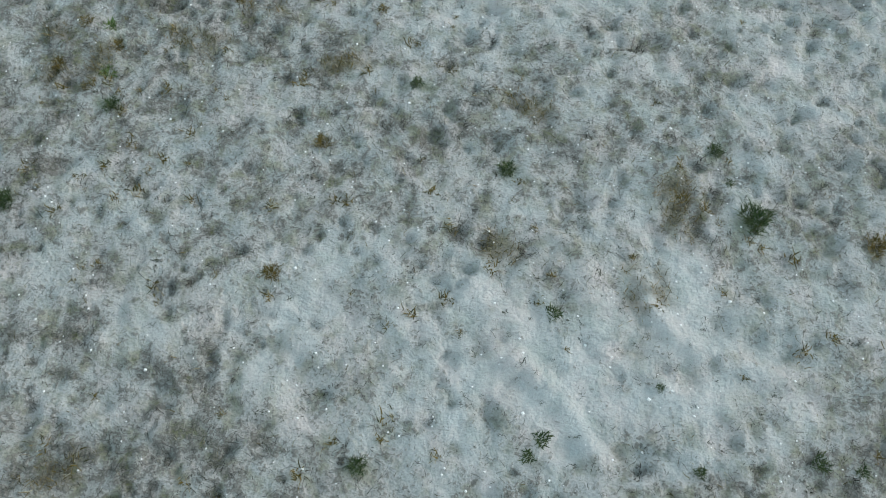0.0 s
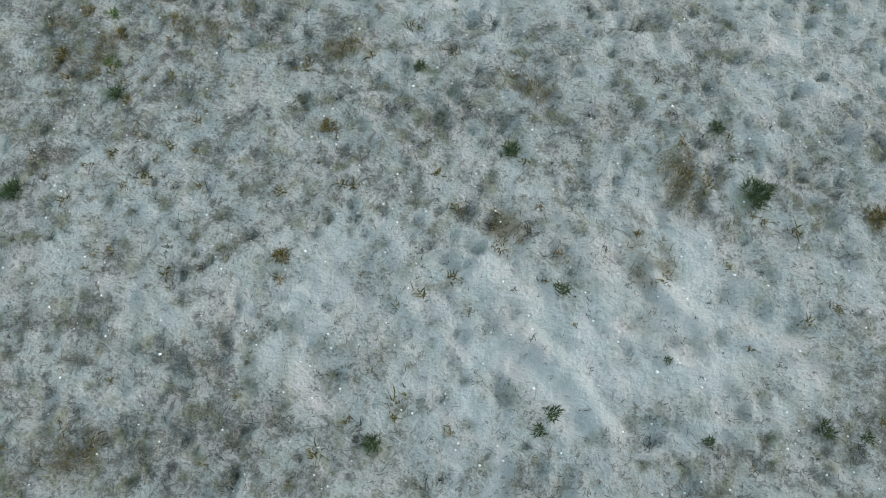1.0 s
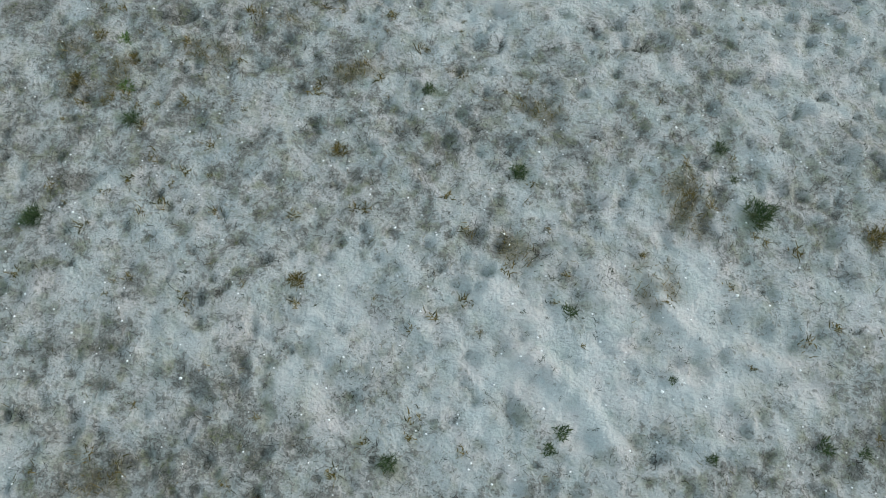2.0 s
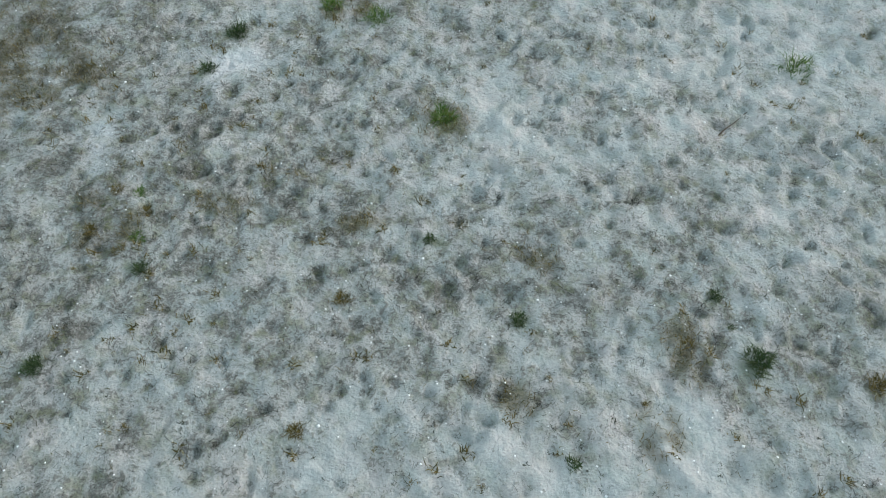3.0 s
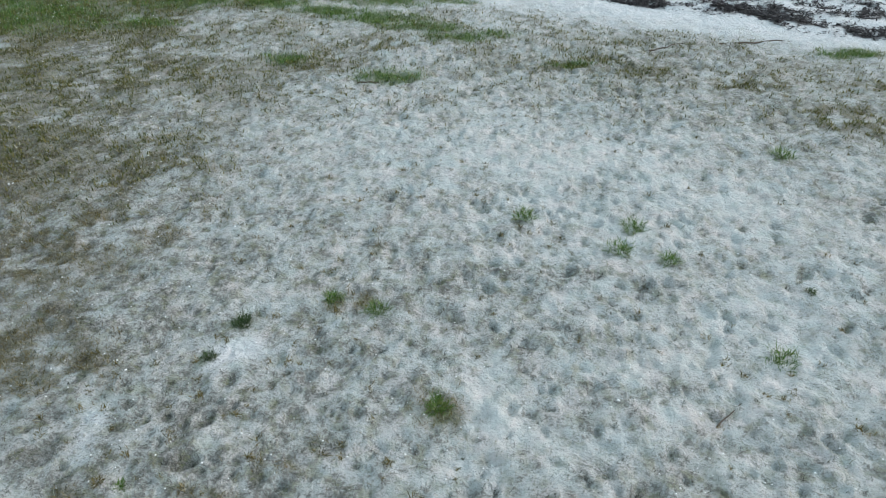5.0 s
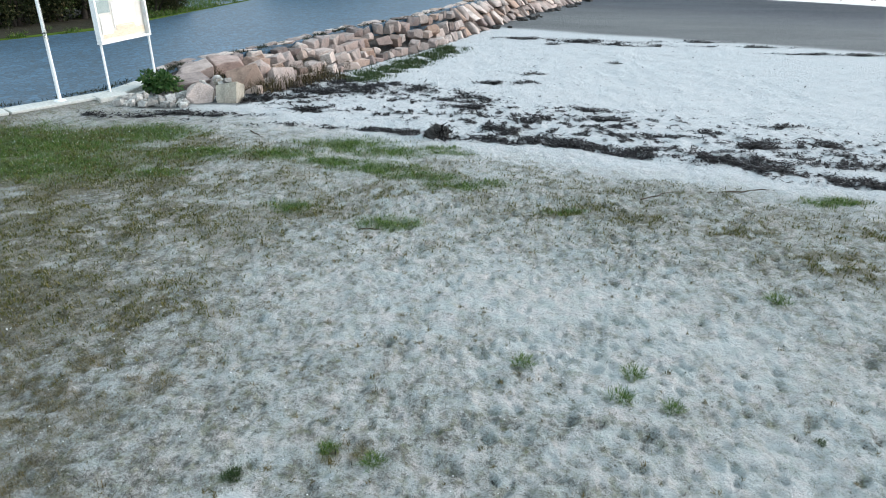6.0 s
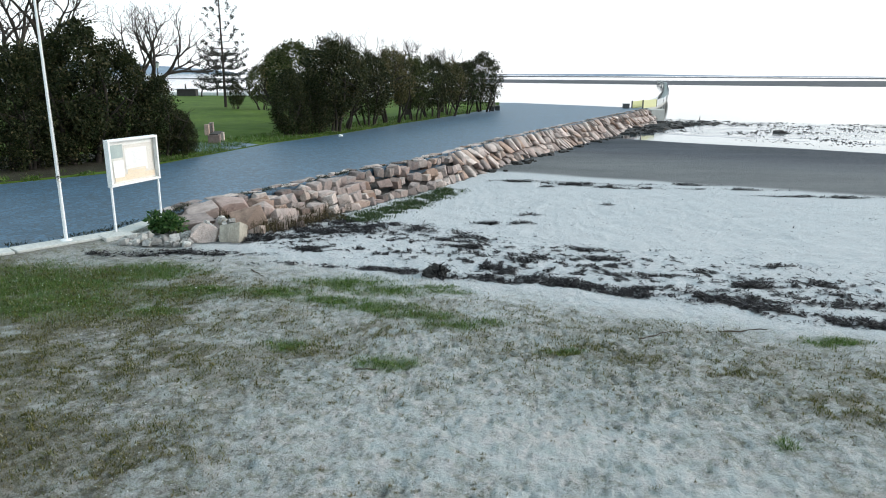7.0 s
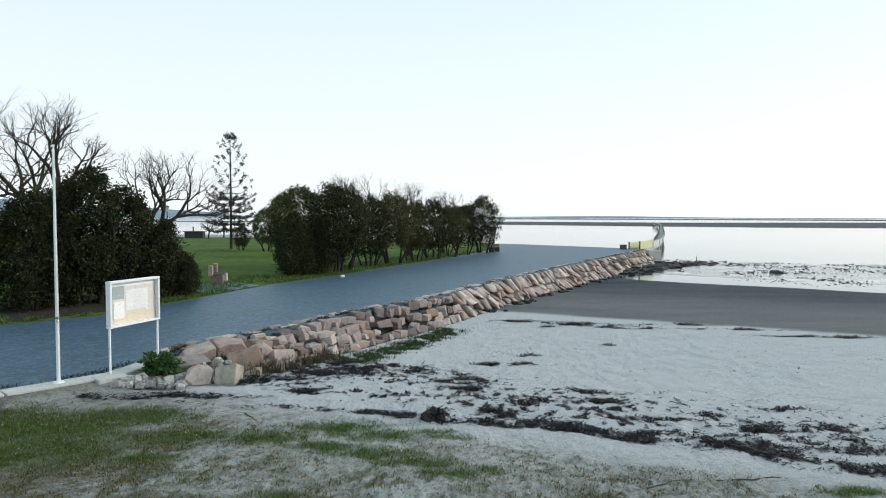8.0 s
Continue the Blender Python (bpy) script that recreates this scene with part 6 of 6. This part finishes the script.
blades("dry_grass", 660000, (-7.5, 8.0, -0.6, 7.2), lambda a, b: (0.8 * dry_turf(a, b) + 0.03 * debris(a, b)) * (1 - smooth(4.6, 7.2, b)), 0.02, 0.06, M_DRY, 41, "sparse olive and straw-coloured dry grass")
blades("dry_sward", 540000, (-10.0, 9.5, 4.4, 13.0), lambda a, b: 1.0 * smooth(4.4, 6.6, b) * dry_turf(a, b) * (0.2 + 0.8 * smooth(0.46, 0.56, fbm(a, b, 0.15, 3, 2))), 0.02, 0.065, M_SWARD, 43, "thin olive and straw-coloured turf by the beach", (0.005, 0.011))
blades("green_grass", 640000, (-10.0, 9.0, 6.5, 13.4), lambda a, b: turf(a, b) * (0.3 + 0.7 * smooth(0.44, 0.55, fbm(a, b, 0.17, 1, 2))), 0.03, 0.085, M_GRASS, 42, "short green grass in patches on the sand", (0.004, 0.008))


def tuft_mesh(seed, n, reach, mat, wide=(0.0015, 0.0035)):
    r = np.random.RandomState(seed)
    a = r.uniform(0, 6.28, n)
    q = reach * 0.6 * r.rand(n) ** 0.6 * (0.55 + 0.75 * np.abs(np.sin(1.5 * a + seed)))
    v, f = ribbons(q * np.cos(a), q * np.sin(a), np.full(n, -0.004), r.uniform(0.25, 0.75, n) * reach, r.uniform(*wide, n), a + r.normal(0, 1.2, n), r.uniform(0.1, 1.3, n), r.normal(0, 0.5, n))
    ob = arrays("grass_tuft", v, f, mat)
    return ob


TUFT = "grass tufts in the sand"
kinds = [tuft_mesh(1, 300, 0.075, M_DARK_GRASS), tuft_mesh(2, 200, 0.06, M_DARK_GRASS), tuft_mesh(3, 200, 0.06, M_DRY), tuft_mesh(4, 260, 0.07, M_GRASS), tuft_mesh(5, 90, 0.045, M_DARK_GRASS, (0.002, 0.005)), tuft_mesh(6, 190, 0.12, M_GRASS, (0.002, 0.005))]
labels = ("dark green spiky grass tuft in pale sand", "small dark green grass tuft in pale sand", "small straw-brown dry tuft in pale sand", "bright green grass tuft in pale sand", "low dark grey-green leafy sprig in sand", "loose green grass tuft in pale sand")
for k, (x, y, kind, s) in enumerate(TUFTS):
    m = pose(x, y, float(height(x, y)) + 0.006, 0, 0, 47 * k)
    ob = copy_thing(kinds[kind], m)
    ob.scale = (s, s, s)
    tagged(ob, labels[kind], "grass tuft", TUFT)
for k in range(8):
    w = 6.28 * k / 8 + 0.3
    x, y = -1.88 + 0.15 * math.cos(w), 2.27 + 0.21 * math.sin(w)
    ob = copy_thing(kinds[2 + k % 2], pose(x, y, float(height(x, y)), 0, 0, 40 * k))
    ob.scale = (0.9, 0.9, 0.6)
    tagged(ob, "olive tuft in a ring of low turf on sand", "grass tuft", TUFT)
for ob in kinds:
    bpy.data.objects.remove(ob)


def lawn_edge(name, n, band, seed, label):
    """Taller grass along the lawn's border and between the trees."""
    r = np.random.RandomState(seed)
    s = r.uniform(1.2, len(INNER) - 1.2, n)
    i = s.astype(int)
    P = np.array(INNER)
    p = P[i] + (P[i + 1] - P[i]) * (s - i)[:, None]
    d = P[i + 1] - P[i]
    d /= np.linalg.norm(d, axis=1)[:, None]
    off = band * r.rand(n) ** 1.5
    x, y = p[:, 0] - d[:, 1] * off, p[:, 1] + d[:, 0] * off
    keep = fbm(x, y, 1.2, 2) > np.where(y < 28.6, 0.6, 0.4)
    x, y = x[keep], y[keep]
    m = len(x)
    v, f = ribbons(x, y, np.full(m, LAWN_TOP - 0.005), r.uniform(0.08, 0.24, m), r.uniform(0.012, 0.025, m), r.uniform(0, 6.28, m), r.uniform(0.5, 1.4, m), r.normal(0, 0.4, m))
    return tagged(arrays(name, v, f, M_GRASS), label, "grass", kind="stuff")


lawn_edge("lawn_grass", 36000, 3.5, 51, "longer green grass along the lawn's edge")
x, y, rr = scatter(80000, -3.2, 1.4, 17.5, 27.5, lambda a, b: np.exp(-((distance(a, b, [(-2.4, 18.6), (-1.2, 22.2), (0.2, 25.8)]) - 0.1) / 0.36) ** 2) * smooth(0.36, 0.5, fbm(a, b, 0.5, 2)), 52)
v, f = ribbons(x, y, height(x, y) - 0.005, rr.uniform(0.05, 0.15, len(x)), rr.uniform(0.01, 0.022, len(x)), rr.uniform(0, 6.28, len(x)), rr.uniform(0.4, 1.4, len(x)), rr.normal(0, 0.4, len(x)))
tagged(arrays("wall_foot_grass", v, f, M_DARK_GRASS), "dark rough grass at the foot of the stone wall", "grass", kind="stuff")

# brown rushes between the blocks at the near end of the wall
x, y, rr = scatter(16000, -6.2, -2.2, 15.0, 20.5, lambda a, b: 0.85 * np.maximum(inside(a, b, WALL_TOP + WALL_TOE[::-1]) * smooth(0.5, 0.62, fbm(a, b, 0.6, 1)), np.exp(-(distance(a, b, [(-4.2, 15.7), (-3.5, 17.2), (-2.9, 18.6)]) / 0.25) ** 2)), 53)
v, f = ribbons(x, y, height(x, y) + 0.05, rr.uniform(0.15, 0.4, len(x)), rr.uniform(0.006, 0.012, len(x)), rr.uniform(0, 6.28, len(x)), rr.uniform(0.8, 1.5, len(x)), rr.normal(0, 0.4, len(x)))
tagged(arrays("wall_rushes", v, f, M_RUSH), "dry brownish rushes growing between the wall's blocks", "grass", kind="stuff")


def daisies():
    """Tiny white flowers standing in the turf."""
    x, y, r = scatter(8000, -10.0, 6.0, 6.8, 12.8, lambda a, b: 0.25 * smooth(0.25, 0.8, turf(a, b)) + 0.012 * dry_turf(a, b), 61)
    m = len(x)
    z = height(x, y) + r.uniform(0.035, 0.08, m)
    s = r.uniform(0.004, 0.008, m)
    w = r.uniform(0, 6.28, m)
    c = np.stack([x, y, z], 1)
    a = np.stack([np.cos(w) * s, np.sin(w) * s, r.normal(0, 0.3, m) * s], 1)
    b = np.stack([-np.sin(w) * s, np.cos(w) * s, r.normal(0, 0.3, m) * s], 1)
    k = np.arange(m)[:, None] * 5
    v = np.stack([c - a, c - b, c + a, c + b, c + np.array([0, 0, 0.006])], 1).reshape(-1, 3)
    f = np.concatenate([k + np.array([[i, (i + 1) % 4, 4]]) for i in range(4)])
    tagged(arrays("daisies", v, [f], M_PETAL), "tiny white daisies in the turf", "flowers", kind="stuff")


daisies()


def edge_weeds():
    """Dark low weeds in the seam between the paving and the stones or the kerb."""
    r = np.random.RandomState(62)
    xs, ys = [], []
    for line, n, off in ((WALL_TOP, 15000, -0.12), (KERB[1:], 700, -0.22)):
        P = np.array(line)
        s = r.uniform(0, len(P) - 1.001, n) ** 1.0
        i = s.astype(int)
        d = P[i + 1] - P[i]
        d /= np.linalg.norm(d, axis=1)[:, None]
        p = P[i] + (P[i + 1] - P[i]) * (s - i)[:, None]
        o = off + r.normal(0, 0.09, n)
        xs.append(p[:, 0] + d[:, 1] * o)
        ys.append(p[:, 1] - d[:, 0] * o)
    x, y = np.concatenate(xs), np.concatenate(ys)
    keep = fbm(x, y, 0.5, 3) > 0.47
    x, y = x[keep], y[keep]
    m = len(x)
    v, f = ribbons(x, y, np.full(m, PATH_TOP - 0.004), r.uniform(0.03, 0.13, m), r.uniform(0.008, 0.018, m), r.uniform(0, 6.28, m), r.uniform(0.2, 1.3, m), r.normal(0, 0.5, m))
    tagged(arrays("edge_weeds", v, f, M_SPRIG), "dark low weeds in the seam beside the paving", "weeds", kind="stuff")


edge_weeds()
